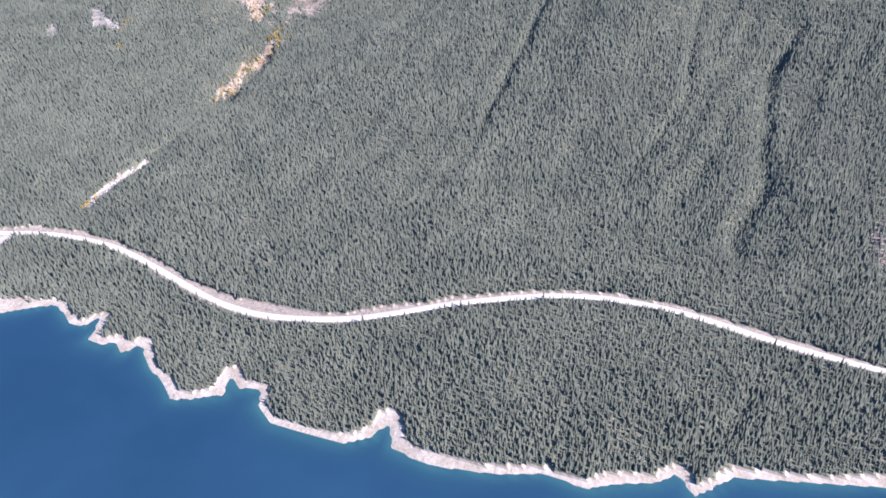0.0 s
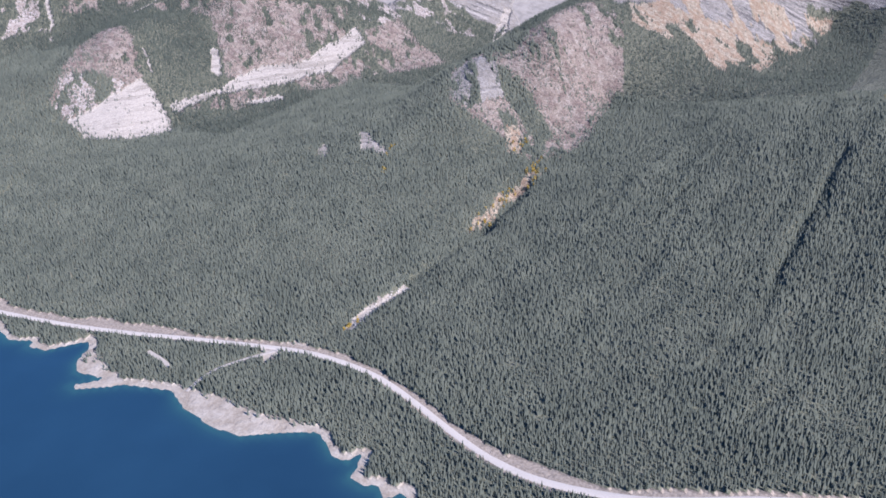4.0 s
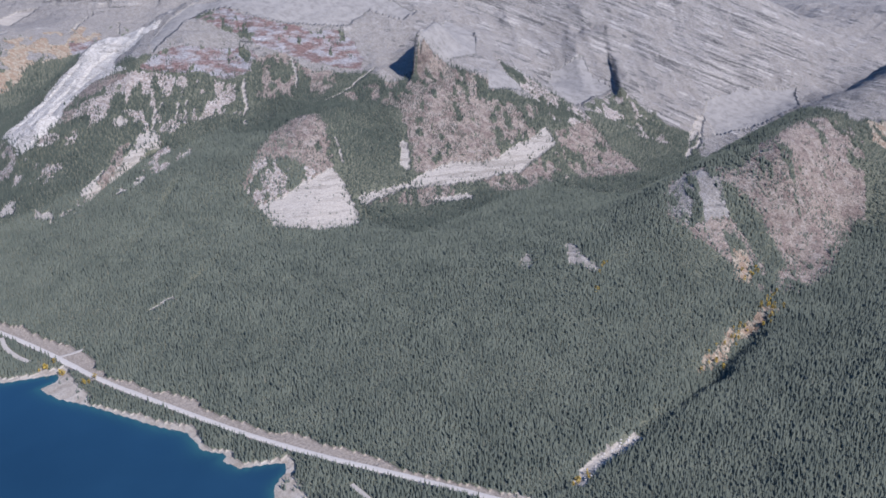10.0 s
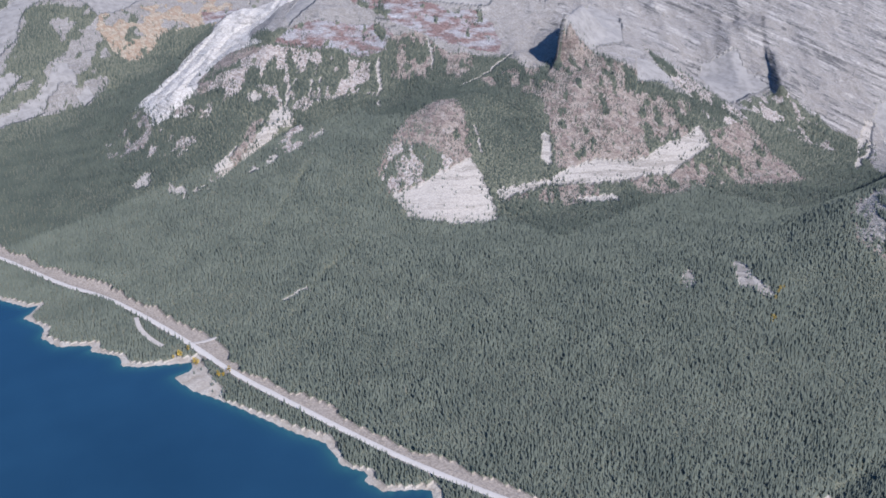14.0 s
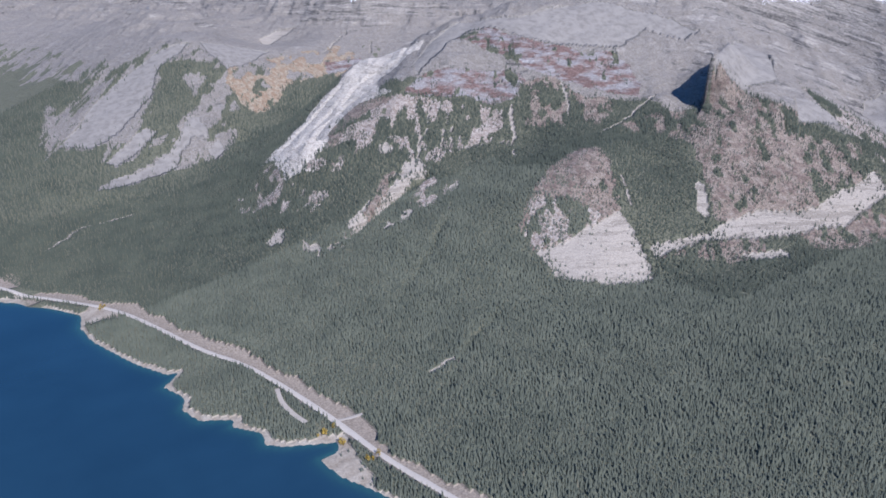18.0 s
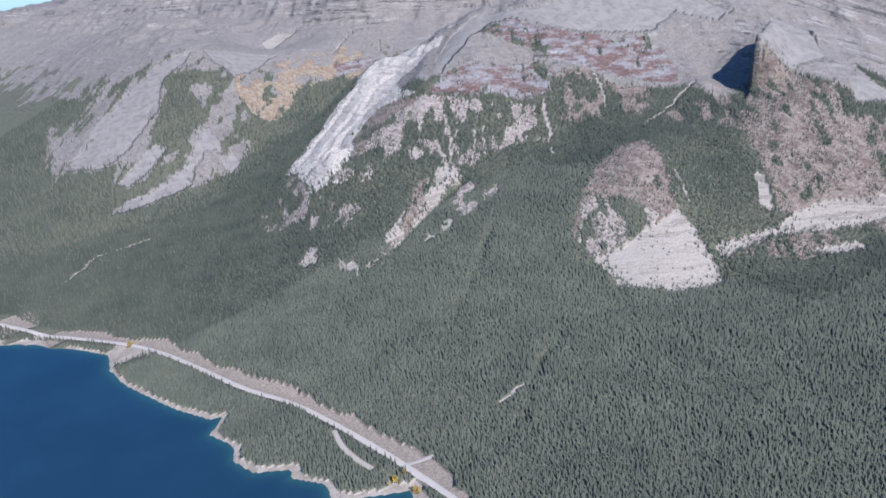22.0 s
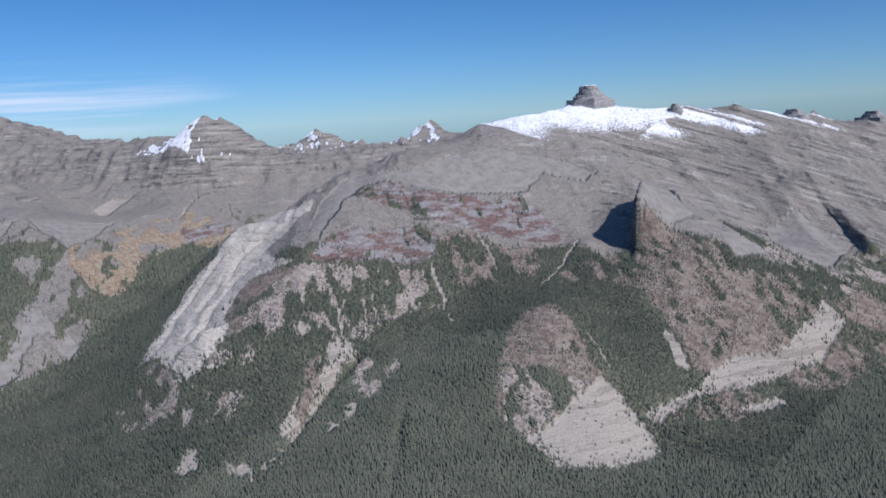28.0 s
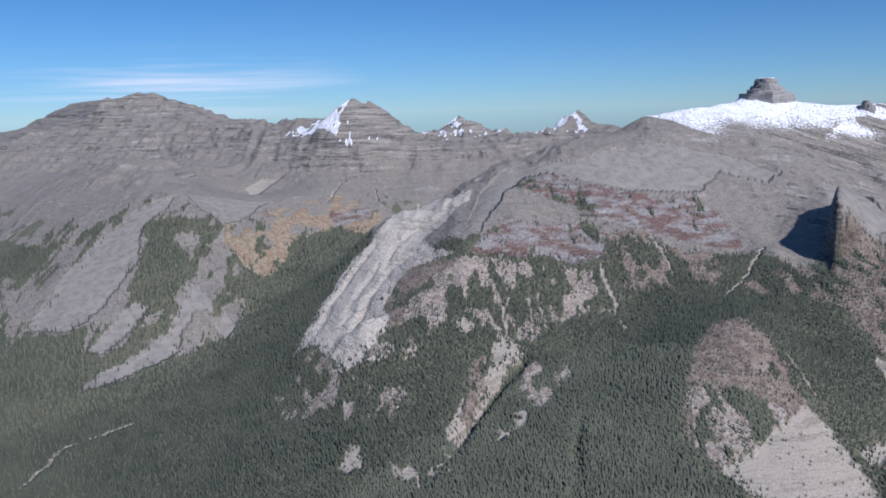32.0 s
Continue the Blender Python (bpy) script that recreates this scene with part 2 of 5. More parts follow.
BREAKS = {
    "south_foot": ((720, -700, 26), (700, -400, 26), (690, -100, 30), (655, 140, 34), (640, 300, 24), (650, 560, 14)),
    "south_shelf": ((552, 21, 22), (553, 181, 20), (606, -99, 22)),
    "south_low": ((864, -10, 54), (790, 226, 50), (790, 323, 48), (928, 275, 62)),
    "south_rib": ((820, -300, 52), (1178, -97, 131), (1224, 6, 172)),
    "south_rib_b": ((928, 275, 62), (1150, 273, 135), (1295, 256, 187), (1453, 257, 208)),
    "south_crest": ((1350, -700, 240), (1360, -400, 232), (1400, -50, 225), (1453, 257, 208), (1320, 400, 165), (1150, 488, 112), (1055, 600, 70)),
    "south_creek": ((612, 785, 8), (811, 754, 15), (1021, 729, 33), (1141, 741, 45), (1344, 750, 92), (1430, 640, 120), (1514, 531, 139), (1605, 509, 167), (1700, 518, 168), (2101, 426, 180)),
    "knob": ((1236, 938, 152), (1300, 900, 185), (1420, 829, 235), (1449, 821, 265), (1560, 860, 282), (1675, 880, 288), (1850, 820, 335), (2100, 700, 440), (2350, 450, 470), (2500, 0, 450)),
    "knob_north": ((1330, 1000, 190), (1400, 957, 222), (1510, 950, 240), (1620, 942, 253), (1750, 935, 266)),
    "knob_back": ((1400, 1105, 110), (1520, 1090, 118), (1650, 1085, 122), (1850, 1075, 130), (2050, 1060, 145)),
    "yellow_cliff": ((1640, 640, 205), (1800, 640, 265), (2000, 570, 320)),
    "bench": ((749, 1352, 46), (720, 1100, 28), (841, 962, 40)),
    "bench_top": ((1180, 920, 110), (1082, 995, 96), (1054, 1095, 90), (980, 1250, 80), (900, 1420, 68)),
    "north_creek": ((1150, 1330, 80), (1350, 1220, 95), (1600, 1180, 108), (1850, 1220, 118), (2030, 1243, 125), (2500, 1150, 190), (3000, 1000, 260)),
    "rim_foot": ((884, 1600, 69), (960, 1540, 62), (1037, 1513, 61), (1150, 1465, 78), (1300, 1425, 92), (1435, 1395, 103), (1560, 1335, 110)),
    "rim_top": ((1079, 1564, 102), (1104, 1583, 122), (1180, 1590, 138), (1262, 1597, 164), (1460, 1450, 155), (1569, 1404, 160), (1639, 1466, 199)),
    "dome": ((985, 1580, 96), (1040, 1650, 150), (1095, 1720, 205), (1150, 1780, 237), (1240, 1830, 232)),
    "dome_left": ((905, 1690, 105), (973, 1775, 172), (1040, 1850, 195)),
    "gully": ((1220, 1640, 165), (1255, 1720, 190), (1300, 1850, 225)),
    "shoulder": ((1470, 1603, 231), (1476, 1780, 284), (1476, 1918, 288), (1637, 1888, 380), (1756, 2042, 413)),
    "shoulder_b": ((1819, 1521, 210), (1700, 1650, 290), (1637, 1888, 380)),
    "main_ridge": ((642, 2717, 100), (800, 2690, 150), (874, 2653, 177), (931, 2673, 235), (1026, 2663, 308), (1076, 2663, 341), (1212, 2616, 380), (1280, 2548, 430), (1361, 2590, 451), (1560, 2560, 488), (1740, 2480, 522), (1800, 2470, 556), (1950, 2450, 569), (2080, 2420, 578), (2162, 2400, 588), (2200, 2390, 600), (2253, 2298, 586), (2267, 2146, 563), (2328, 2080, 572), (2343, 2038, 552), (2423, 1965, 566), (2485, 1902, 541), (2550, 1840, 518), (2600, 1790, 526), (2655, 1739, 489), (2777, 1667, 502), (2900, 1500, 480)),
    "main_face": ((1317, 2222, 369), (1233, 2140, 300), (1180, 2077, 251), (1090, 1973, 195), (960, 1950, 150), (824, 1845, 128)),
    "main_low": ((963, 2047, 177), (924, 2050, 172), (793, 2020, 133), (598, 1940, 67), (569, 1858, 62)),
    "arm_front": ((690, 2221, 161), (749, 2297, 231), (847, 2286, 239), (1021, 2327, 327), (1130, 2345, 368), (1236, 2370, 402), (1400, 2400, 452)),
    "arm_hollow": ((1210, 2511, 399), (1043, 2511, 300), (900, 2480, 225), (659, 2388, 149)),
    "arm_side": ((943, 2134, 211), (1023, 2228, 272), (1237, 2220, 326), (1243, 2054, 266)),
    "face_mid": ((1505, 2101, 347), (1510, 1933, 289)),
    "chute_foot": ((1126, 2004, 196), (1090, 1950, 180)),
    "crag_bowl": ((1639, 1978, 319), (1560, 1925, 296)),
    "rim_back": ((1428, 1673, 255), (1516, 1703, 284), (1601, 1692, 310)),
    "dome_back": ((1247, 1809, 245), (1282, 1869, 241)),
    "bank_south": ((1288, 1488, 115), (1428, 1485, 161)),
    "right_rib": ((2330, 1900, 470), (2181, 1688, 373), (2071, 1647, 304)),
    "right_bowl": ((1910, 1713, 275), (1931, 1672, 233), (1811, 1494, 209)),
    "right_wall": ((2428, 1543, 365), (2369, 1422, 303), (2427, 1329, 250)),
    "knob_foot": ((1260, 770, 82), (1331, 853, 152), (1477, 723, 117)),
    "south_upper": ((1238, 110, 210), (1300, 60, 222)),
    "talus_top": ((1152, 3310, 317), (1300, 3400, 345)),
    "spur_side": ((833, 3146, 296), (870, 3060, 240)),
    "main_west": ((758, 2313, 158), (575, 2057, 88), (640, 2400, 98), (560, 2600, 70)),
    "main_back": ((2128, 2026, 410), (2200, 1760, 350), (2180, 1600, 290), (1980, 1475, 240), (1906, 1433, 213)),
    "west_creek": ((230, 2330, 20), (267, 2491, 32), (330, 2600, 50), (449, 2690, 72), (600, 2735, 95), (760, 2800, 115), (900, 2860, 138), (1080, 2890, 172), (1300, 2940, 220), (1500, 3000, 270), (1700, 3020, 310)),
    "west_flat": ((585, 1492, 32), (520, 1750, 42), (420, 2000, 40), (430, 2250, 45)),
    "west_spur": ((353, 2660, 84), (332, 2980, 140), (420, 3150, 205), (502, 3414, 275), (782, 3329, 371), (900, 3700, 410), (950, 4100, 470)),
    "west_spur_b": ((773, 3210, 327), (700, 3010, 250), (651, 2882, 193), (672, 2820, 173), (688, 2736, 118)),
    "west_ridge": ((300, 5200, 378), (767, 5656, 483), (1104, 5586, 525), (1208, 5579, 600), (1289, 5577, 690), (1400, 5550, 705), (1512, 5517, 712), (1616, 5469, 680), (1693, 5397, 605), (1763, 5152, 555), (1723, 4730, 532), (1683, 4415, 533), (1679, 4191, 555), (1647, 3848, 572), (1608, 3747, 582), (1626, 3683, 600), (1679, 3655, 596), (1759, 3624, 565), (1845, 3598, 498), (1900, 3560, 470)),
    "cirque": ((1148, 3608, 300), (1300, 3560, 345)),
    "far_ridge": ((1900, 3560, 470), (1990, 3680, 455), (2140, 3880, 478), (2291, 3845, 535), (2363, 3783, 508), (2423, 3701, 464), (2545, 3610, 446), (2600, 3610, 458), (2660, 3546, 530), (2698, 3503, 540), (2735, 3446, 515), (2757, 3276, 472), (2800, 3000, 420)),
    "far_left": ((-400, 2900, 15), (-200, 3600, 60), (0, 4300, 150), (-700, 3500, 200), (-300, 4700, 330)),
    "cliff_foot": ((1165, 4497, 402), (1242, 4364, 437), (1259, 4036, 400), (1279, 3755, 372), (1407, 3580, 408), (1500, 3540, 444), (1567, 3369, 369), (1682, 3228, 366), (1839, 3168, 371), (2046, 3117, 397)),
    "talus": ((855, 3000, 200), (954, 3005, 186), (1080, 3070, 218), (1206, 3153, 250), (1330, 3180, 285), (1460, 3160, 300)),
    "main_ridge_back": ((1430, 2850, 265), (1620, 2820, 325), (1800, 2770, 370)),
    "behind_main": ((1900, 2850, 400), (2300, 2750, 400), (2600, 2450, 410), (2750, 2150, 380), (2900, 1900, 380), (3100, 1500, 380)),
    "behind_far": ((1900, 4400, 340), (1950, 5000, 340), (2500, 4150, 330), (2950, 3700, 330), (3050, 3200, 350)),
    "outer": ((3400, 3900, 330), (3500, 2000, 380), (3400, 500, 420), (3000, -400, 420), (2000, -700, 330)),
    "lake_bed": ((-700, -700, -40), (-700, 500, -40), (-700, 1500, -40), (-500, 2300, -25), (50, -500, -40), (50, 500, -40), (50, 1000, -35), (-50, 1500, -30)),
}


def along(line, step):
    """Points every step metres along a broken line."""
    out = []
    for a, b in zip(line[:-1], line[1:]):
        a, b = np.array(a, float), np.array(b, float)
        n = max(1, int(np.hypot(*(b - a)[:2]) / step))
        out += [a + (b - a) * k / n for k in range(n)]
    return np.array(out + [np.array(line[-1], float)])


def spline(points, ends, x, y):
    """The surface through the break lines: a biharmonic sum of cones with a plane."""
    value = ends[-3] + ends[-2] * x / 1000 + ends[-1] * y / 1000
    for (px, py), w in zip(points, ends[:-3]):
        value = value + w * np.hypot(x - px, y - py)
    return value


ANCHORS = np.concatenate([along(line, 110) for line in BREAKS.values()] + [along([(x, y, 0.0) for x, y in SHORE], 90)[::1]])
ANCHORS = ANCHORS[np.unique(np.round(ANCHORS[:, :2] / 12).astype(int), axis=0, return_index=True)[1]]
_n = len(ANCHORS)
_d = np.hypot(ANCHORS[:, None, 0] - ANCHORS[None, :, 0], ANCHORS[:, None, 1] - ANCHORS[None, :, 1])
_p = np.c_[np.ones(_n), ANCHORS[:, :2] / 1000]
_m = np.block([[_d - 6.0 * np.eye(_n), _p], [_p.T, np.zeros((3, 3))]])
ENDS = np.linalg.solve(_m, np.r_[ANCHORS[:, 2], 0, 0, 0])

X0, X1, Y0, Y1, COARSE = -700, 3500, -700, 5700, 20
_gx, _gy = np.meshgrid(np.arange(X0, X1 + 1, COARSE), np.arange(Y0, Y1 + 1, COARSE))
LAND = spline(ANCHORS[:, :2], ENDS, _gx.astype(float), _gy.astype(float))


def sample(table, x, y):
    """A table on the coarse grid, read between its knots."""
    u = np.clip((np.asarray(x, float) - X0) / COARSE, 0, table.shape[1] - 1.001)
    v = np.clip((np.asarray(y, float) - Y0) / COARSE, 0, table.shape[0] - 1.001)
    i, j = u.astype(int), v.astype(int)
    a, b = u - i, v - j
    return (table[j, i] * (1 - a) + table[j, i + 1] * a) * (1 - b) + (table[j + 1, i] * (1 - a) + table[j + 1, i + 1] * a) * b


def lattice(i, j, seed):
    h = (i.astype(np.int64) * 374761393 + j.astype(np.int64) * 668265263 + seed * 974711) & 0x7FFFFFFF
    h = ((h ^ (h >> 13)) * 1274126177) & 0x7FFFFFFF
    return ((h ^ (h >> 16)) & 0xFFFF) / 65535.0


def value_noise(x, y, seed):
    i, j = np.floor(x), np.floor(y)
    a, b = x - i, y - j
    a, b = a * a * (3 - 2 * a), b * b * (3 - 2 * b)
    low = lattice(i, j, seed) * (1 - a) + lattice(i + 1, j, seed) * a
    return low * (1 - b) + (lattice(i, j + 1, seed) * (1 - a) + lattice(i + 1, j + 1, seed) * a) * b


def fbm(x, y, size, octaves=4, seed=1):
    """Fractal noise from -1 to 1 whose largest swells are size metres wide."""
    total, weight, gain = 0.0, 0.0, 1.0
    for k in range(octaves):
        total = total + gain * (2 * value_noise(x / size + 17.3 * k, y / size - 9.1 * k, seed + k) - 1)
        weight, gain, size = weight + gain, gain * 0.5, size * 0.49
    return total / weight


def ridged(x, y, size, octaves=4, seed=1):
    total, weight, gain = 0.0, 0.0, 1.0
    for k in range(octaves):
        total = total + gain * (1 - np.abs(2 * value_noise(x / size + 7.7 * k, y / size + 3.1 * k, seed + k) - 1))
        weight, gain, size = weight + gain, gain * 0.5, size * 0.48
    return total / weight


def inside(x, y, loop):
    hit = np.zeros(np.shape(x), bool)
    for (ax, ay), (bx, by) in zip(loop, loop[1:] + loop[:1]):
        if ay != by:
            hit ^= ((ay > y) != (by > y)) & (x < (bx - ax) * (y - ay) / (by - ay) + ax)
    return hit


def away(x, y, line, width=1e9):
    """The distance to a broken line, and where along it the nearest place lies (0 to 1)."""
    if width < 1e8:
        xs, ys = [p[0] for p in line], [p[1] for p in line]
        near = (x > min(xs) - width) & (x < max(xs) + width) & (y > min(ys) - width) & (y < max(ys) + width)
        best, place = np.full(np.shape(x), 1e9), np.zeros(np.shape(x))
        if near.any():
            best[near], place[near] = away(x[near], y[near], line)
        return best, place
    best, place, n = np.full(np.shape(x), 1e9), np.zeros(np.shape(x)), len(line) - 1
    for k, (a, b) in enumerate(zip(line[:-1], line[1:])):
        dx, dy = b[0] - a[0], b[1] - a[1]
        t = np.clip(((x - a[0]) * dx + (y - a[1]) * dy) / (dx * dx + dy * dy), 0, 1)
        d = np.hypot(x - a[0] - t * dx, y - a[1] - t * dy)
        near = d < best
        best, place = np.where(near, d, best), np.where(near, (k + t) / n, place)
    return best, place


def smooth(a, b, v):
    t = np.clip((v - a) / (b - a), 0, 1)
    return t * t * (3 - 2 * t)


KINDS = ("forest", "alpine", "mottled", "bare", "scree", "heath", "tan", "snow", "sand", "wooded", "grey", "larch", "sunlit_pale", "thicket", "talus")
ZONES = (
    ("alpine", "main_alpine", ((685, 2444), (717, 2294), (765, 2233), (868, 2333), (915, 2408), (1003, 2383), (1053, 2326), (1210, 2135), (1267, 2071), (1381, 1989), (1453, 1934), (1448, 1860), (1436, 1748), (1472, 1691), (1486, 1592), (1682, 1541), (1875, 1416), (2369, 1539), (2263, 1899), (1858, 2139), (1778, 2405), (1472, 2448), (1350, 2581), (1404, 3193), (931, 2602))),
    ("alpine", "valley_head", ((1749, 1100), (1961, 1132), (2093, 1129), (2224, 1098), (2489, 1090), (2821, 1205), (2513, 1379), (2224, 1341), (1971, 1234))),
    ("tan", "yellow", ((1657, 782), (1667, 644), (1630, 500), (1852, 462), (2046, 417), (2128, 414), (1688, 782))),
    ("talus", "summit_talus", ((1300, 2501), (1415, 2393), (1561, 2368), (1676, 2326), (1760, 2147), (1774, 2054), (1722, 2055), (1670, 2157), (1568, 2138), (1470, 2201), (1369, 2275), (1342, 2382), (1291, 2428), (1184, 2392), (1068, 2318), (1089, 2392), (1190, 2462))),
    ("talus", "crag_talus", ((1807, 1975), (1848, 1903), (1706, 1763), (1530, 1757), (1496, 1779), (1505, 1794))),
    ("heath", "heath_high", ((1242, 2417), (1330, 2389), (1362, 2269), (1432, 2222), (1479, 2157), (1542, 2136), (1535, 2066), (1504, 1998), (1465, 1957), (1425, 1990), (1382, 2051), (1351, 2107), (1314, 2158), (1282, 2232), (1268, 2291))),
    ("heath", "heath_mid", ((998, 2292), (1063, 2313), (1111, 2312), (1170, 2283), (1220, 2246), (1266, 2219), (1279, 2162), (1221, 2128), (1168, 2138), (1130, 2192), (1090, 2219), (1040, 2253))),
    ("mottled", "streak_rock", ((1267, 2160), (1340, 2131), (1350, 2028), (1387, 1994), (1378, 1950), (1292, 1920), (1235, 1971), (1181, 2048), (1211, 2096))),
    ("forest", "streak_wood", ((1254, 2160), (1265, 2134), (1229, 2087), (1207, 2050), (1181, 2063), (1206, 2103))),
    ("sunlit_pale", "white_arm", ((1192, 2492), (1167, 2561), (1494, 3109), (1071, 2650), (1030, 2645), (985, 2621), (951, 2637), (907, 2633), (858, 2608), (801, 2561), (672, 2425), (693, 2373), (673, 2299), (665, 2249), (691, 2217), (726, 2182), (750, 2197), (741, 2231), (791, 2270), (859, 2309), (909, 2357), (951, 2350), (983, 2321), (995, 2390), (1036, 2482), (1093, 2468), (1163, 2471))),
    ("wooded", "main_wooded", ((812, 2264), (885, 2340), (958, 2318), (1009, 2270), (1063, 2225), (1133, 2163), (1178, 2107), (1156, 2060), (1126, 2013), (1031, 2065), (946, 2063), (898, 2095), (886, 2129), (831, 2088), (783, 2132), (721, 2180), (693, 2228), (753, 2234))),
    ("bare", "main_brown", ((821, 2329), (889, 2387), (937, 2392), (964, 2326), (967, 2293), (909, 2313), (851, 2291), (789, 2222), (764, 2232))),
    ("patchy", "main_patch", ((876, 2178), (889, 2145), (859, 2128), (852, 2156))),
    ("patchy", "pink_gully", ((902, 2114), (922, 2087), (915, 2042), (873, 2044), (840, 2034), (776, 2010), (731, 1983), (691, 1969), (653, 1922), (640, 1922), (674, 1973), (696, 2007), (730, 2019), (770, 2038), (822, 2078), (870, 2094))),
    ("bare", "pink_side", ((830, 2086), (863, 2086), (797, 2030), (742, 1998), (733, 2008), (781, 2045))),
    ("patchy", "arm_foot_a", ((623, 2306), (659, 2316), (669, 2255), (674, 2192), (672, 2152), (636, 2136), (616, 2190), (574, 2202), (581, 2243), (612, 2268))),
    ("wooded", "arm_foot_wood", ((602, 2385), (655, 2394), (684, 2359), (663, 2246), (679, 2165), (711, 2114), (662, 2079), (632, 2130), (570, 2167), (568, 2279))),
    ("patchy", "arm_foot_b", ((696, 2157), (706, 2122), (668, 2080), (656, 2108))),
    ("patchy", "arm_foot_c", ((581, 2084), (592, 2067), (564, 2027), (539, 2034), (543, 2056))),
    ("patchy", "arm_foot_d", ((613, 2025), (623, 1997), (617, 1955), (656, 1946), (624, 1932), (603, 1931), (586, 1974))),
    ("patchy", "gully_e", ((784, 1951), (815, 1943), (788, 1911), (738, 1914), (722, 1922))),
    ("patchy", "gully_f", ((954, 1990), (937, 1957), (887, 1922), (894, 1953))),
    ("patchy", "gully_g", ((873, 1893), (867, 1869), (836, 1843), (819, 1851))),
    ("wooded", "gully_h", ((895, 2032), (937, 1993), (886, 1928), (831, 1924), (807, 1956))),
    ("bare", "dome", ((974, 1769), (1060, 1808), (1138, 1821), (1171, 1794), (1156, 1743), (1117, 1682), (1087, 1636), (1073, 1586), (1040, 1515), (1012, 1501), (962, 1526), (885, 1593), (898, 1626), (893, 1669), (898, 1710))),
    ("wooded", "dome_wood", ((969, 1764), (1006, 1720), (1030, 1679), (1044, 1643), (1008, 1638), (956, 1647), (902, 1671), (894, 1709), (937, 1728))),
    ("scree", "dome_foot", ((893, 1669), (950, 1648), (1008, 1638), (1081, 1631), (1073, 1586), (1040, 1515), (1012, 1501), (962, 1526), (885, 1593), (898, 1626))),
    ("forest", "rim_wood", ((1155, 1720), (1102, 1639), (1084, 1592), (1119, 1564), (1188, 1546), (1235, 1559), (1243, 1602), (1237, 1633), (1237, 1680), (1207, 1700), (1231, 1743))),
    ("mottled", "rim_hill", ((1303, 1884), (1412, 1876), (1490, 1829), (1497, 1794), (1563, 1755), (1585, 1676), (1623, 1592), (1644, 1516), (1595, 1425), (1563, 1383), (1480, 1353), (1405, 1409), (1335, 1450), (1229, 1543), (1284, 1613), (1359, 1714), (1343, 1800))),
    ("bare", "rim_pink", ((1569, 1690), (1592, 1672), (1521, 1571), (1423, 1467), (1377, 1480), (1470, 1581))),
    ("talus", "rim_grey", ((1662, 1693), (1721, 1624), (1662, 1576), (1578, 1611))),
    ("patchy", "cliff_low", ((1273, 1628), (1280, 1609), (1241, 1565), (1222, 1562), (1241, 1590))),
    ("scree", "rim_band", ((1070, 1553), (1173, 1539), (1230, 1526), (1330, 1515), (1386, 1461), (1453, 1449), (1531, 1444), (1604, 1449), (1573, 1396), (1475, 1399), (1384, 1408), (1314, 1448), (1240, 1482), (1188, 1519), (1110, 1525), (1069, 1534))),
    ("mottled", "rim_low", ((1069, 1533), (1194, 1507), (1322, 1438), (1485, 1390), (1565, 1381), (1528, 1320), (1406, 1344), (1319, 1403), (1230, 1422), (1171, 1450), (1139, 1503))),
    ("scree", "rim_low_pale", ((1188, 1462), (1286, 1423), (1271, 1405), (1217, 1427))),
    ("wooded", "rim_strip", ((1771, 1755), (1765, 1629), (1814, 1512), (1776, 1428), (1639, 1423), (1682, 1545), (1692, 1649))),
    ("bare", "rim_right", ((1612, 1429), (1764, 1424), (1708, 1327), (1681, 1246), (1671, 1210), (1575, 1263), (1537, 1306), (1564, 1367))),
    ("wooded", "mound", ((1831, 1491), (1958, 1480), (1966, 1415), (1948, 1329), (1881, 1248), (1839, 1318), (1826, 1430))),
    ("forest", "mound_wood", ((1810, 1334), (1863, 1250), (1961, 1239), (1764, 1167), (1627, 1192), (1721, 1266))),
    ("talus", "bowl", ((1960, 1694), (2063, 1653), (2005, 1568), (1982, 1497), (1851, 1501), (1818, 1505), (1803, 1580))),
    ("talus", "valley_grey", ((2229, 1328), (2405, 1278), (2517, 1188), (2356, 1111), (2213, 1156), (2067, 1221), (2143, 1299))),
    ("scree", "valley_track", ((2114, 1304), (2132, 1283), (2019, 1253), (1877, 1211), (1996, 1261))),
    ("bare", "knob", ((1311, 987), (1376, 980), (1393, 934), (1393, 880), (1496, 876), (1648, 860), (1671, 798), (1601, 740), (1512, 697), (1364, 702), (1277, 711), (1239, 759), (1222, 790), (1246, 813), (1237, 885), (1239, 936))),
    ("grey", "knob_grey", ((1312, 985), (1366, 972), (1386, 933), (1357, 886), (1327, 856), (1291, 874), (1250, 904), (1245, 934))),
    ("thicket", "knob_wood", ((1362, 903), (1360, 854), (1352, 819), (1322, 758), (1281, 758), (1299, 809), (1328, 871))),
    ("bare", "knob_back", ((1507, 797), (1643, 760), (1512, 697), (1492, 727), (1469, 764))),
    ("tan", "knob_yellow", ((1271, 828), (1291, 812), (1235, 774), (1216, 796))),
    ("grey", "spur_base", ((270, 2990), (339, 3345), (369, 3234), (425, 3275), (529, 3373), (593, 3335), (673, 3367), (792, 3314), (848, 3217), (838, 3085), (818, 2926), (675, 2689), (636, 2720), (544, 2709), (346, 2659), (325, 2798), (273, 2846))),
    ("forest", "spur_wood", ((657, 3189), (698, 3217), (770, 3202), (740, 3149), (702, 3108), (698, 3011), (685, 2933), (643, 2897), (591, 2853), (541, 2853), (510, 2810), (493, 2880), (568, 2963), (604, 3081), (639, 3118))),
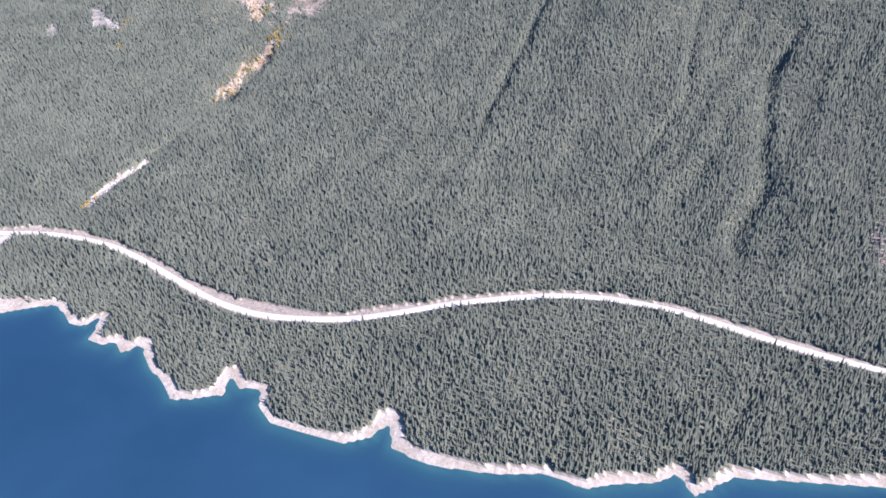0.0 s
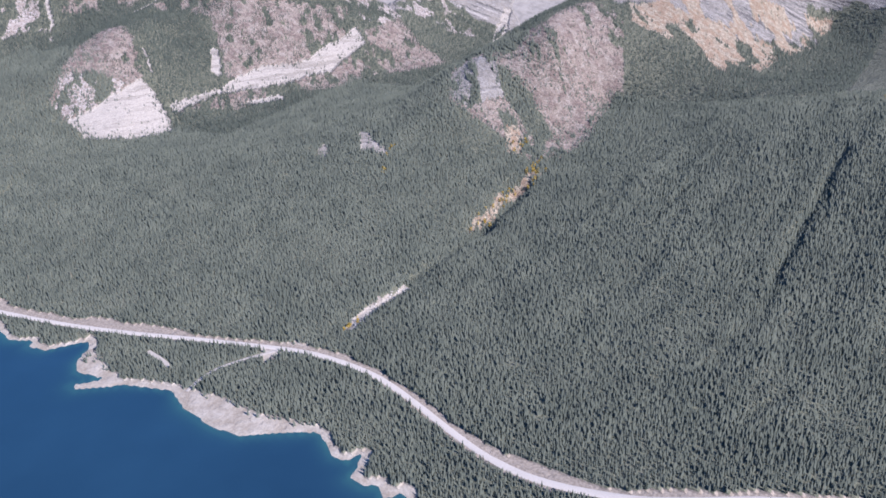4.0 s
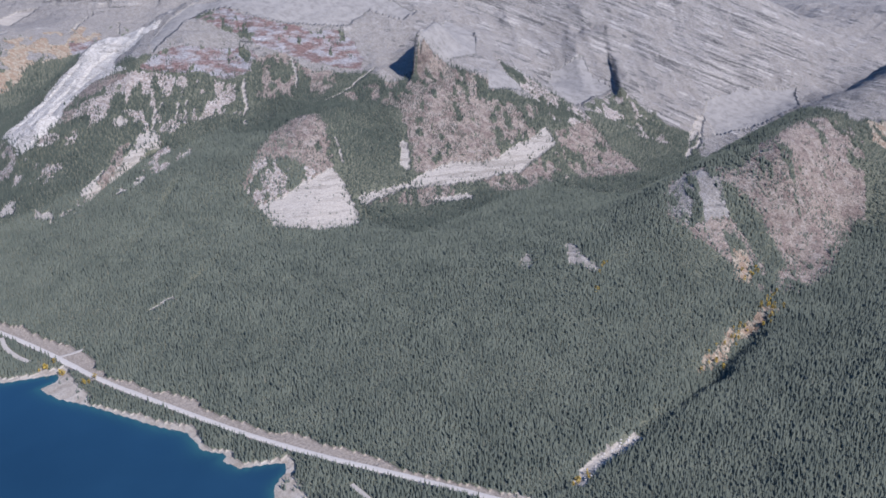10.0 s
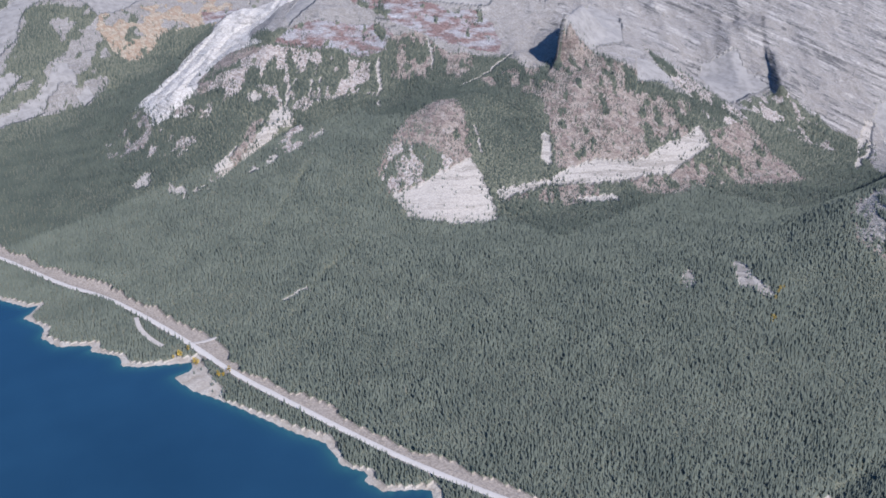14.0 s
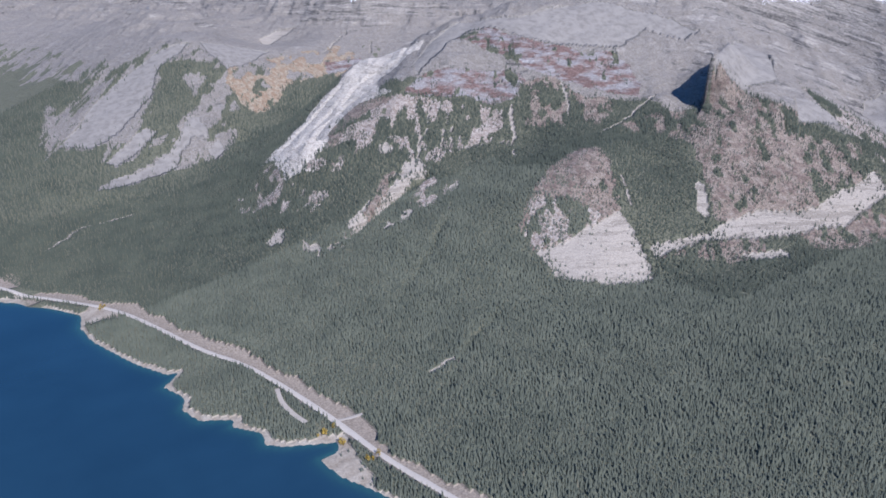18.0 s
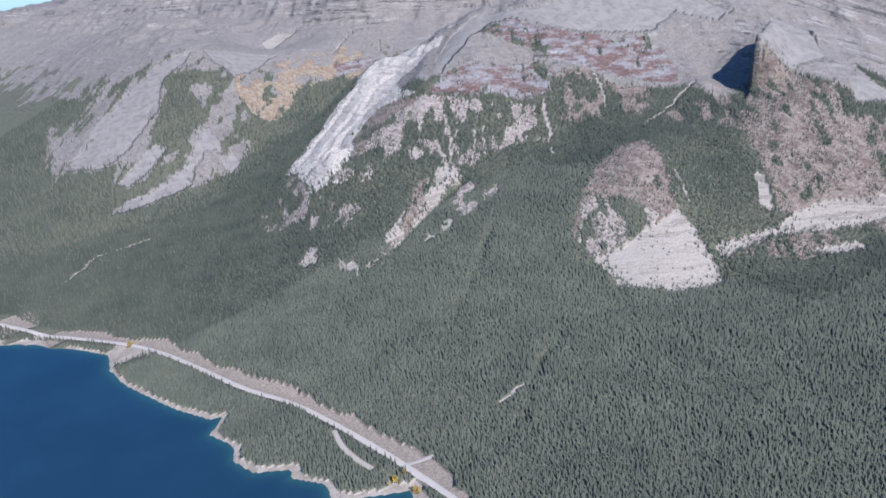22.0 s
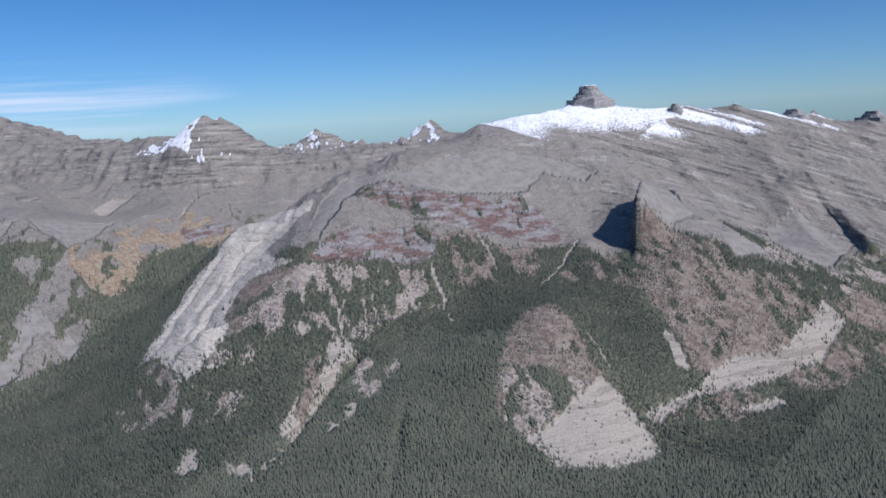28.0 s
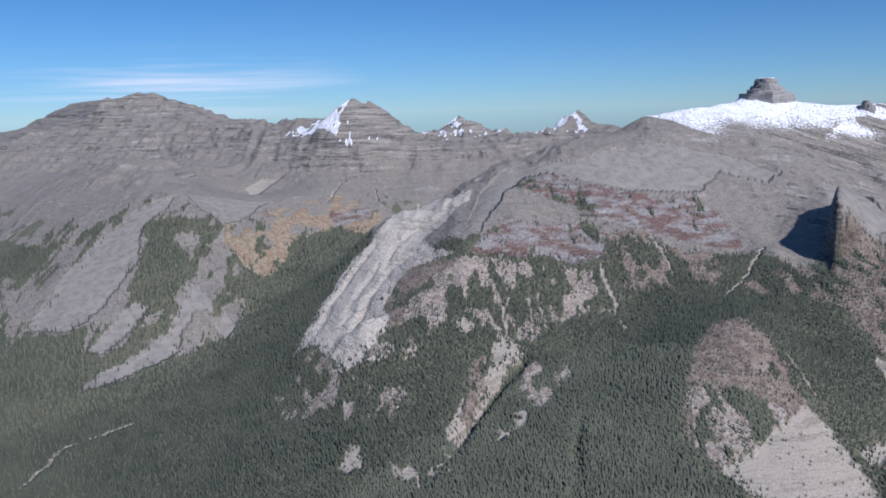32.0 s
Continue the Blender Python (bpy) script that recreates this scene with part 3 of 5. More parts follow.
    ("thicket", "spur_wood_low", ((250, 2887), (297, 2961), (371, 2889), (423, 2900), (392, 2803), (415, 2772), (456, 2793), (513, 2817), (580, 2827), (507, 2770), (415, 2736), (348, 2666), (324, 2792), (272, 2839))),
    ("talus", "spur_a", ((311, 2973), (371, 3049), (474, 3172), (570, 3260), (683, 3325), (792, 3307), (759, 3266), (662, 3214), (586, 3043), (506, 2967), (425, 2906), (373, 2899))),
    ("talus", "spur_b", ((397, 2801), (430, 2836), (499, 2897), (534, 2908), (550, 2875), (508, 2836), (453, 2801), (418, 2778))),
    ("talus", "spur_c", ((347, 2662), (412, 2727), (504, 2760), (606, 2826), (644, 2883), (676, 2887), (680, 2824), (671, 2788), (623, 2800), (580, 2761), (550, 2718), (460, 2704), (372, 2659))),
    ("talus", "spur_d", ((653, 2756), (698, 2794), (699, 2740), (650, 2704))),
    ("grey", "spur_e", ((790, 3302), (829, 3205), (830, 3070), (749, 2953), (730, 3014), (736, 3095), (762, 3195))),
    ("talus", "west_slope", ((831, 3332), (983, 3328), (1066, 3311), (961, 3211), (856, 3130), (837, 3229))),
    ("tan", "west_tan", ((860, 3138), (965, 3219), (1150, 3291), (1324, 3308), (1367, 3177), (1355, 3100), (1260, 3053), (1199, 3144), (1059, 3083), (949, 2980), (868, 2950), (841, 2996), (830, 3070))),
    ("heath", "west_heath", ((1224, 3215), (1354, 3174), (1325, 3117), (1202, 3142))),
    ("forest", "west_wood_low", ((877, 2923), (1042, 3100), (1196, 3138), (1249, 3067), (993, 2621), (949, 2648), (887, 2664), (799, 2576), (704, 2604), (632, 2564), (574, 2635), (675, 2689), (773, 2837), (754, 2914), (831, 2983), (873, 2944))),
    ("scree", "cirque_fan", ((1326, 3657), (1258, 3707), (1164, 3673), (1153, 3599), (1194, 3613))),
    ("scree", "clear_a", ((1042, 1104), (1070, 1112), (1068, 1089), (1040, 1075), (1024, 1080))),
    ("scree", "clear_b", ((1130, 1072), (1133, 1051), (1114, 1024), (1094, 982), (1073, 967), (1080, 993), (1072, 1024))),
    ("scree", "creek_bed", ((703, 750), (755, 758), (823, 751), (813, 739), (755, 744), (707, 742))),
    ("tan", "creek_bank", ((998, 762), (1048, 744), (1120, 749), (1213, 715), (1200, 742), (1131, 762), (1033, 761))),
    ("wooded", "patch_c", ((567, 1498), (598, 1516), (634, 1498), (580, 1486))),
    ("sand", "spit", ((440, 987), (484, 1020), (471, 963), (460, 908), (427, 948))),
    ("sand", "bank", ((485, 865), (505, 792), (501, 741), (525, 658), (513, 647), (459, 716), (456, 758), (460, 815))),
    ("sand", "point", ((378, 1484), (408, 1457), (404, 1394), (403, 1355), (386, 1340), (367, 1383), (362, 1422), (391, 1428))),
    ("sand", "point_b", ((185, 2020), (200, 2082), (232, 2101), (278, 2030), (245, 2010), (200, 2025))),
    ("sand", "lot", ((598, 857), (615, 815), (642, 774), (628, 768), (611, 786), (589, 790), (577, 799), (596, 818))),
    ("larch", "larch_crest", ((1457, 258), (1454, 151), (1445, 11), (1381, -46), (1359, -1), (1373, 81), (1357, 121), (1378, 185))),
    ("bare", "pink_patch", ((870, -225), (924, -240), (811, -237), (822, -227))),
)
CHUTES = (
    (8, ((1278, 1625), (1259, 1594), (1230, 1563))),
    (4, ((192, 2424), (275, 2510), (354, 2508), (422, 2502))),
    (9, ((701, 750), (749, 755), (787, 754), (819, 745))),
    (5, ((2098, 1278), (1940, 1212), (1824, 1191))),
    (5, ((1216, 2165), (1189, 2116), (1148, 2047), (1090, 1970))),
    (3.5, ((1037, 2224), (976, 2159), (915, 2090))),
    (2.6, ((1054, 2169), (948, 2061))),
    (2.6, ((1068, 2160), (963, 2051))),
    (3, ((1034, 2067), (1088, 2050), (1126, 2019))),
    (4, ((1478, 1933), (1368, 1901), (1264, 1886))),
    (3.5, ((1420, 3421), (1325, 3337), (1246, 3256))),
    (2.5, ((1460, 3296), (1377, 3153))),
    (3, ((1145, 1701), (1126, 1668), (1115, 1635))),
    (6, ((1270, 1620), (1255, 1594), (1234, 1564))),
    (4, ((1336, 2095), (1309, 2043), (1273, 1993))),
    (3, ((1235, 2208), (1216, 2165))),
    (4, ((573, 1497), (601, 1503), (638, 1512))),
)
PEAKS = ((1630, 3680, 640, 0.66, 240), (1684, 3656, 628, 0.60, 200), (2291, 3845, 560, 0.62, 200), (2694, 3500, 572, 0.95, 150), (2660, 3546, 550, 1.0, 110), (1512, 5517, 727, 0.42, 170), (1400, 5550, 716, 0.38, 170), (1289, 5577, 704, 0.6, 140),
         (2302, 2101, 572, 0.8, 60), (2423, 1965, 572, 0.7, 70), (2600, 1790, 534, 0.8, 60), (2777, 1667, 508, 0.9, 60), (2215, 2360, 626, 0.46, 190))
# blades of rock: rise at the tip, drop below the shaded side, run of the sunny side, line towards the tip
CRAGS = ((94, 14, 85, ((1640, 1866), (1600, 1848), (1560, 1829), (1508, 1805))), (20, 6, 90, ((2200, 1660), (2120, 1580), (2040, 1520), (1962, 1462))))
RAVINES = (
    (9, 16, ((1254, 260), (1146, 263), (1021, 279), (921, 272))),
    (8, 15, ((1286, 12), (1161, 18), (1062, 8), (969, 43), (924, 72))),
    (10, 18, ((1254, -130), (1169, -97), (1021, -97), (938, -112), (860, -81), (811, -82), (786, -95))),
    (5, 12, ((1188, 436), (1093, 459), (1023, 463))),
    (6, 14, ((616, -107), (566, -90), (529, -53))),
    (4, 10, ((791, 217), (740, 244), (707, 254))),
    (20, 42, ((1150, 742), (1127, 738), (1061, 741), (907, 757))),
    (9, 24, ((1021, 724), (811, 748), (640, 776))),
    (26, 21, ((901, 2038), (847, 2023), (783, 2002), (730, 1982), (670, 1944))),
    (5, 12, ((848, 1859), (757, 1787), (657, 1717), (611, 1692))),
    (6, 13, ((745, 1565), (705, 1550), (636, 1505))),
    (5, 12, ((830, 1838), (792, 1820), (754, 1789))),
    (5, 11, ((723, 1549), (676, 1536), (591, 1469), (526, 1424))),
    (9, 15, ((990, 2454), (944, 2486), (822, 2404), (696, 2256))),
    (9, 15, ((985, 2610), (907, 2594), (830, 2550), (717, 2426))),
    (7, 13, ((1102, 2503), (1065, 2542), (1007, 2551), (904, 2476))),
    (6, 12, ((945, 2535), (872, 2501), (744, 2364))),
)
LAKE_LOOP = list(SHORE) + [(-5000, 2500), (-5000, -700)]
ROAD_LINE = along([(x, y, 0.0) for x, y in ROAD], 25)[:, :2]
_road_z = np.maximum(sample(LAND, ROAD_LINE[:, 0], ROAD_LINE[:, 1]), 5.0)
for _ in range(30):
    _road_z[1:-1] = (_road_z[:-2] + 2 * _road_z[1:-1] + _road_z[2:]) / 4
ROAD_Z = _road_z
TRACKS = (
    (5, ((380, 1610), (372, 1577), (375, 1538), (381, 1511))),
    (4, ((414, 1489), (450, 1480))),
    (4, ((517, 944), (514, 910), (509, 894))),
    (3.6, ((487, 836), (514, 841), (539, 838), (566, 823), (590, 805), (611, 792))),
)


def survey(x, y, fuzz=None):
    """Height and kinds of ground at the given places. fuzz: metres by which the zones' edges are strewn."""
    x, y = np.asarray(x, float), np.asarray(y, float)
    lake = inside(x, y, LAKE_LOOP)
    shore, _ = away(x, y, SHORE)
    road, place = away(x, y, [tuple(p) for p in ROAD_LINE])
    sx, sy = x + 6 * fbm(x, y, 40, 4, 11), y + 6 * fbm(x, y, 40, 4, 23)
    wx, wy = sx + 11 * fbm(x, y, 90, 5, 12), sy + 11 * fbm(x, y, 90, 5, 24)
    if fuzz is not None:
        sx, sy, wx, wy = sx + 0.5 * fuzz[0], sy + 0.5 * fuzz[1], wx + fuzz[0], wy + fuzz[1]
    torn = fbm(0.78 * x - 0.62 * y, 0.45 * (0.62 * x + 0.78 * y), 32, 4, 19)
    kind, held = np.zeros(x.shape, int), np.zeros(x.shape, bool)
    for name, _, loop in ZONES:
        wide = np.ptp(np.array(loop), axis=0).min() > 130
        at = inside(wx, wy, loop) if wide else inside(sx, sy, loop)
        if name == "tan" and wide:
            at &= torn > -0.1
        if name == "sunlit_pale":
            at &= torn > -0.8 + 0.55 * smooth(2330, 2220, y)
        if name == "patchy":
            at, name = at & (torn + 0.7 * fbm(x, y, 17, 3, 77) > -0.12), "scree"
        kind[at] = KINDS.index(name)
        held = np.where(at, name == "forest", held)
    z = sample(LAND, x, y)
    for width, line in CHUTES:
        kind[(away(x + 9 * fbm(x, y, 35, 3, 8), y + 9 * fbm(x, y, 35, 3, 9), list(line), 30)[0] < width * (0.75 + torn)) & (torn > -0.25)] = KINDS.index("scree")
    line = 335 - 150 * smooth(1600, 1900, x) * smooth(1150, 1300, y) * smooth(2300, 2000, y) - 45 * smooth(2700, 2900, y) - 120 * smooth(1650, 1800, x) * smooth(980, 880, y) - 55 * smooth(1850, 2050, x) * smooth(1050, 1200, y) * smooth(2300, 2000, y)
    high = (z > line + 45 * fbm(x, y, 110, 4, 5) + 50 * torn) & (kind == 0) & ~held
    kind[high | ((kind == 0) & ~held & (x > 2250) & (y > 850))] = KINDS.index("alpine")
    kind[(kind == 0) & ~held & (z > line - 50 + 50 * fbm(x, y, 70, 4, 6)) & (y > 2650)] = KINDS.index("grey")
    grove = fbm(0.78 * x - 0.62 * y, np.where(y > 2600, 0.18, 0.4) * (0.62 * x + 0.78 * y), 17, 3, 51) + 0.5 * fbm(x, y, 90, 3, 52)
    for name, least in (("wooded", -0.12), ("mottled", 0.10), ("grey", 0.12), ("bare", 0.40), ("heath", 0.42)):
        kind[(kind == KINDS.index(name)) & (grove > least)] = KINDS.index("thicket")
    if fuzz is not None:
        return z, kind, lake, shore, road
    rocky = np.isin(kind, [KINDS.index(k) for k in ("alpine", "bare", "scree", "heath", "snow", "tan", "mottled", "grey", "wooded", "thicket", "sunlit_pale", "talus")])
    rough = np.where(rocky, 1.0, 0.15) * smooth(50, 200, z)
    rough = rough * np.where(np.isin(kind, [KINDS.index(k) for k in ("bare", "scree", "mottled", "snow", "tan", "talus")]), 0.4, 1.0)
    rough = rough * (1 - 0.65 * smooth(470, 540, z) * (y < 2750))
    tall = np.where(y > 2850, smooth(345, 430, z), smooth(230, 430, z) * (0.3 + 0.7 * smooth(-0.12, 0.22, fbm(x, y, 330, 3, 47))))
    across, down = 0.78 * x - 0.62 * y + 25 * fbm(x, y, 160, 2, 29), 0.62 * x + 0.78 * y
    gully = ridged(across, down * 0.30, 120, 4, 31)
    rills = ridged(across * 1.05, down * 0.42, 50, 3, 34)
    z = z + rough * (np.where(y > 2850, 9 + 34 * tall, 9 + 16 * tall + 16 * smooth(1700, 1900, x) * smooth(2200, 1900, y)) * (gully**2 - 0.44) + (4 + 9 * tall) * (rills**2 - 0.36) + (2 + 6 * tall) * fbm(x, y, 75, 6, 37))
    # beds of rock stand out as ledges
    bed = z + 0.38 * (0.69 * x - 0.72 * y) * smooth(1300, 2100, x) * smooth(2900, 2500, y) + 8 * fbm(x, y, 300, 3, 39)
    z = z + rough * np.maximum(0.12 + 0.88 * tall, 0.75 * smooth(1750, 1950, x) * smooth(2250, 1950, y) * smooth(-0.4, 0.2, fbm(x, y, 240, 3, 46))) * np.where(y > 2850, 15, 16) * (np.abs(((bed / 31) % 1.0) - 0.3) * np.where(((bed / 31) % 1.0) > 0.3, 1 / 0.7, 1 / 0.3) - 0.5) * (0.5 + fbm(x, y, 150, 2, 40))
    for px, py, top, slope, reach in PEAKS:
        d = np.hypot(x - px, y - py)
        spur = 1 + (0.38 if slope > 0.5 else 0.12) * fbm(x, y, reach * 0.6, 5, 33) + 0.25 * (ridged(x, y, 40, 3, 35) - 0.5)
        step = top - slope * d * spur - 0.5 * np.maximum(d - 0.35 * reach, 0)
        tread = step / 24 + 0.6 * fbm(x, y, 150, 3, 36)
        step = step + 2.5 * (np.abs((tread % 1.0) - 0.3) - 0.3)
        z = np.maximum(z, np.where(d < reach * 1.6, step, -1e3))
    for rise, drop, run, line in CRAGS:
        d, at = away(x + 5 * fbm(x, y, 30, 3, 44), y + 5 * fbm(x, y, 30, 3, 45), list(line), 260)
        edge = np.array(line, float)
        way = (edge[-1] - edge[0]) / np.hypot(*(edge[-1] - edge[0]))
        left = (x - edge[0, 0]) * way[1] - (y - edge[0, 1]) * way[0] > 0
        beyond = (x - edge[-1, 0]) * way[0] + (y - edge[-1, 1]) * way[1]
        on = 0.45 + 0.55 * at
        z = z + rise * on * np.where(left, smooth(13, 0, d), smooth(run, 0, d)) * smooth(26, 0, beyond) - np.where(left, drop * on * smooth(0, 13, d) * smooth(110, 45, d), 0)
    kind[(kind == KINDS.index("tan")) & (y > 2700) & (z > 330 + 40 * torn)] = KINDS.index("alpine")
    z = z + 3.0 * fbm(x, y, 130, 4, 41) * smooth(5, 30, shore)
    south = smooth(720, 850, x) * smooth(640, 500, y) * smooth(1750, 1500, x)
    z = z + south * (9 * fbm(x * 0.2, y, 75, 3, 43) + 10 * (ridged(y + 0.25 * x + 12 * fbm(x, y, 90, 2, 48), 0.16 * x, 42, 2, 49) - 0.5))
    for depth, width, line in RAVINES:
        d, at = away(x + 7 * fbm(x, y, 50, 2, 3), y + 7 * fbm(x, y, 50, 2, 4), list(line), 80)
        z = z - depth * smooth(width, 0, d) * np.clip(4 * (1 - at) + 0.15, 0, 1)
    z = np.where(lake, -0.2 - 0.16 * shore, np.minimum(z, 0.3 + 0.16 * shore + 0.004 * shore**2))
    z = np.where(lake, z, np.maximum(z, 0.25 + np.minimum(0.05 * shore, 4)))
    level = np.interp(place, np.linspace(0, 1, len(ROAD_Z)), ROAD_Z)
    blend = smooth(30, 9, road) * ~lake
    z = z * (1 - blend) + np.minimum(level, 0.5 + 0.3 * shore) * blend
    return z, kind, lake, shore, road





def beach_width(x, y):
    return 11 + 9 * fbm(x, y, 80, 2, 61)


def verge_width(x, y):
    """The cleared strip beside the road: wide on the hill side, narrow towards the lake."""
    u = np.clip(np.interp(y, ROAD_LINE[:, 1], np.arange(len(ROAD_LINE))), 0, len(ROAD_LINE) - 1)
    hill = x > np.interp(u, np.arange(len(ROAD_LINE)), ROAD_LINE[:, 0])
    wide = 12 + 11 * smooth(900, 1100, y) + 6 * smooth(480, 400, y) * smooth(300, 360, y)
    return np.where(hill, wide + 0.75 * wide * fbm(x, y, 70, 4, 67), 6.5 + 2.5 * fbm(x, y, 60, 2, 68))


# ---- the ground, one sheet ----
def steps(*spans):
    out = [spans[0][0]]
    for a, b, s in spans:
        out += list(np.linspace(a, b, max(2, int(round((b - a) / s)) + 1))[1:])
    return np.array(out)


def sheet(name, xs, ys, z, material, parent=None):
    nx, ny = len(xs), len(ys)
    gx, gy = np.meshgrid(xs, ys)
    co = np.stack([gx.ravel(), gy.ravel(), np.broadcast_to(z, gx.shape).ravel()], 1)
    i = np.arange(nx * ny).reshape(ny, nx)
    quads = np.stack([i[:-1, :-1], i[:-1, 1:], i[1:, 1:], i[1:, :-1]], -1).reshape(-1, 4)
    return mesh_object(name, co, quads, material, parent)


def mesh_object(name, co, faces, mat, parent=None, shade=True):
    """An object on a mesh of equal-sided faces, from arrays."""
    m = bpy.data.meshes.new(name)
    faces = np.asarray(faces)
    m.vertices.add(len(co))
    m.vertices.foreach_set("co", np.asarray(co, np.float32).ravel())
    m.loops.add(faces.size)
    m.loops.foreach_set("vertex_index", faces.astype(np.int32).ravel())
    m.polygons.add(len(faces))
    m.polygons.foreach_set("loop_start", np.arange(0, faces.size, faces.shape[1], dtype=np.int32))
    m.polygons.foreach_set("use_smooth", np.full(len(faces), shade))
    m.update(calc_edges=True)
    m.materials.append(mat)
    ob = new(name, m)
    ob.parent = parent
    return ob


def give(ob, name, values):
    a = ob.data.attributes.new(name, "FLOAT", "POINT")
    a.data.foreach_set("value", np.asarray(values, np.float32).ravel())


def ground_material():
    m, n, l, p = material("mountain_ground", 0.95)

    def ramp(n, l, value, stops):
        # noise keeps near its mean: draw the stops together
        return wide_ramp(n, l, value, [(0.5 + 0.5 * (at - 0.5), colour) for at, colour in stops])

    v = coords(n, l)
    fine, mid, broad = noise_tex(n, l, v, 0.35, 6), noise_tex(n, l, v, 0.05, 6), noise_tex(n, l, v, 0.008, 5)
    # beds of rock, thick and thin
    def beds_of(scale, detail):
        w = math_node(n, l, "ADD", attribute(n, "bed"), math_node(n, l, "MULTIPLY", mid, 0.10))
        c, s = n.new("ShaderNodeCombineXYZ"), n.new("ShaderNodeSeparateXYZ")
        l.new(coords(n, l, (0.0045, 0.0045, 1)), s.inputs[0])
        l.new(s.outputs[0], c.inputs[0])
        l.new(s.outputs[1], c.inputs[1])
        l.new(math_node(n, l, "MULTIPLY", w, scale), c.inputs[2])
        return noise_tex(n, l, c.outputs[0], 1.0, detail, 0.75)

    beds = beds_of(11.0, 6)
    grain = noise_tex(n, l, v, 0.16, 5, 0.7)
    streak = noise_tex(n, l, coords(n, l, (0.085, 0.06, 0.012)), 1.0, 5, 0.6)
    soil = ramp(n, l, fine, ((0.3, (0.075, 0.080, 0.052)), (0.7, (0.125, 0.122, 0.085))))
    talus = ramp(n, l, fine, ((0.3, (0.20, 0.188, 0.178)), (0.7, (0.34, 0.322, 0.306))))
    talus = mix(n, l, ramp(n, l, streak, ((0.45, (0, 0, 0)), (0.62, (0.55, 0.55, 0.55)))), talus, ramp(n, l, grain, ((0.3, (0.16, 0.145, 0.132)), (0.7, (0.25, 0.232, 0.215)))))
    bedded = ramp(n, l, beds, ((0.34, (0.055, 0.055, 0.058)), (0.44, (0.17, 0.164, 0.162)), (0.50, (0.32, 0.307, 0.297)), (0.55, (0.18, 0.173, 0.17)), (0.64, (0.42, 0.402, 0.385))))
    bedded = mix(n, l, 0.3, bedded, ramp(n, l, grain, ((0.36, (0.10, 0.096, 0.094)), (0.64, (0.40, 0.38, 0.363)))))
    shown = math_node(n, l, "ADD", attribute(n, "cliff"), math_node(n, l, "MULTIPLY", math_node(n, l, "SUBTRACT", noise_tex(n, l, v, 0.014, 6, 0.6), 0.5), 3.6))
    stone = mix(n, l, ramp(n, l, shown, ((0.15, (0.06, 0.06, 0.06)), (0.75, (0.95, 0.95, 0.95)))), talus, bedded)
    rust = ramp(n, l, grain, ((0.35, (0.105, 0.078, 0.064)), (0.65, (0.19, 0.142, 0.115))))
    brown = mix(n, l, ramp(n, l, mid, ((0.36, (0, 0, 0)), (0.66, (0.8, 0.8, 0.8)))), ramp(n, l, fine, ((0.3, (0.165, 0.130, 0.102)), (0.7, (0.275, 0.226, 0.180)))), rust)
    brown = mix(n, l, ramp(n, l, streak, ((0.52, (0, 0, 0)), (0.70, (0.65, 0.65, 0.65)))), brown, ramp(n, l, fine, ((0.3, (0.22, 0.186, 0.150)), (0.7, (0.32, 0.276, 0.228)))))
    pale = mix(n, l, 0.45, ramp(n, l, fine, ((0.28, (0.24, 0.215, 0.185)), (0.5, (0.32, 0.292, 0.255)), (0.75, (0.40, 0.366, 0.32)))), ramp(n, l, beds, ((0.36, (0.15, 0.134, 0.117)), (0.45, (0.35, 0.322, 0.285)), (0.60, (0.38, 0.35, 0.31)), (0.70, (0.24, 0.217, 0.188)))))
    # white arm: pale rock, its colour raised and warmed for sunlight it lacks
    sunlit_pale = mix(n, l, 0.45, ramp(n, l, grain, ((0.32, (0.28, 0.258, 0.228)), (0.5, (0.45, 0.422, 0.382)), (0.68, (0.54, 0.508, 0.462)))), ramp(n, l, beds, ((0.36, (0.24, 0.23, 0.215)), (0.45, (0.50, 0.48, 0.455)), (0.70, (0.40, 0.385, 0.36)))))
    heath = mix(n, l, ramp(n, l, noise_tex(n, l, coords(n, l, (0.022, 0.022, 0.075)), 1.0, 7, 0.65), ((0.36, (0.05, 0.05, 0.05)), (0.66, (1, 1, 1)))), ramp(n, l, grain, ((0.3, (0.100, 0.060, 0.050)), (0.7, (0.19, 0.124, 0.104)))), stone)
    tan = mix(n, l, ramp(n, l, streak, ((0.42, (0, 0, 0)), (0.60, (1, 1, 1)))), ramp(n, l, grain, ((0.3, (0.22, 0.18, 0.128)), (0.7, (0.35, 0.292, 0.208)))), ramp(n, l, fine, ((0.3, (0.20, 0.138, 0.088)), (0.7, (0.29, 0.212, 0.145)))))
    rubble = mix(n, l, ramp(n, l, grain, ((0.42, (0.1, 0.1, 0.1)), (0.64, (0.7, 0.7, 0.7)))), brown, pale)
    slope = mix(n, l, ramp(n, l, streak, ((0.42, (0, 0, 0)), (0.66, (0.5, 0.5, 0.5)))), ramp(n, l, mid, ((0.3, (0.205, 0.196, 0.19)), (0.7, (0.275, 0.264, 0.255)))), ramp(n, l, fine, ((0.3, (0.25, 0.24, 0.232)), (0.7, (0.33, 0.317, 0.306)))))
    speck = noise_tex(n, l, v, 0.22, 6, 0.75)
    white = mix(n, l, ramp(n, l, grain, ((0.60, (0, 0, 0)), (0.85, (0.7, 0.7, 0.7)))), ramp(n, l, fine, ((0.2, (0.70, 0.72, 0.76)), (0.8, (0.84, 0.85, 0.86)))), stone)
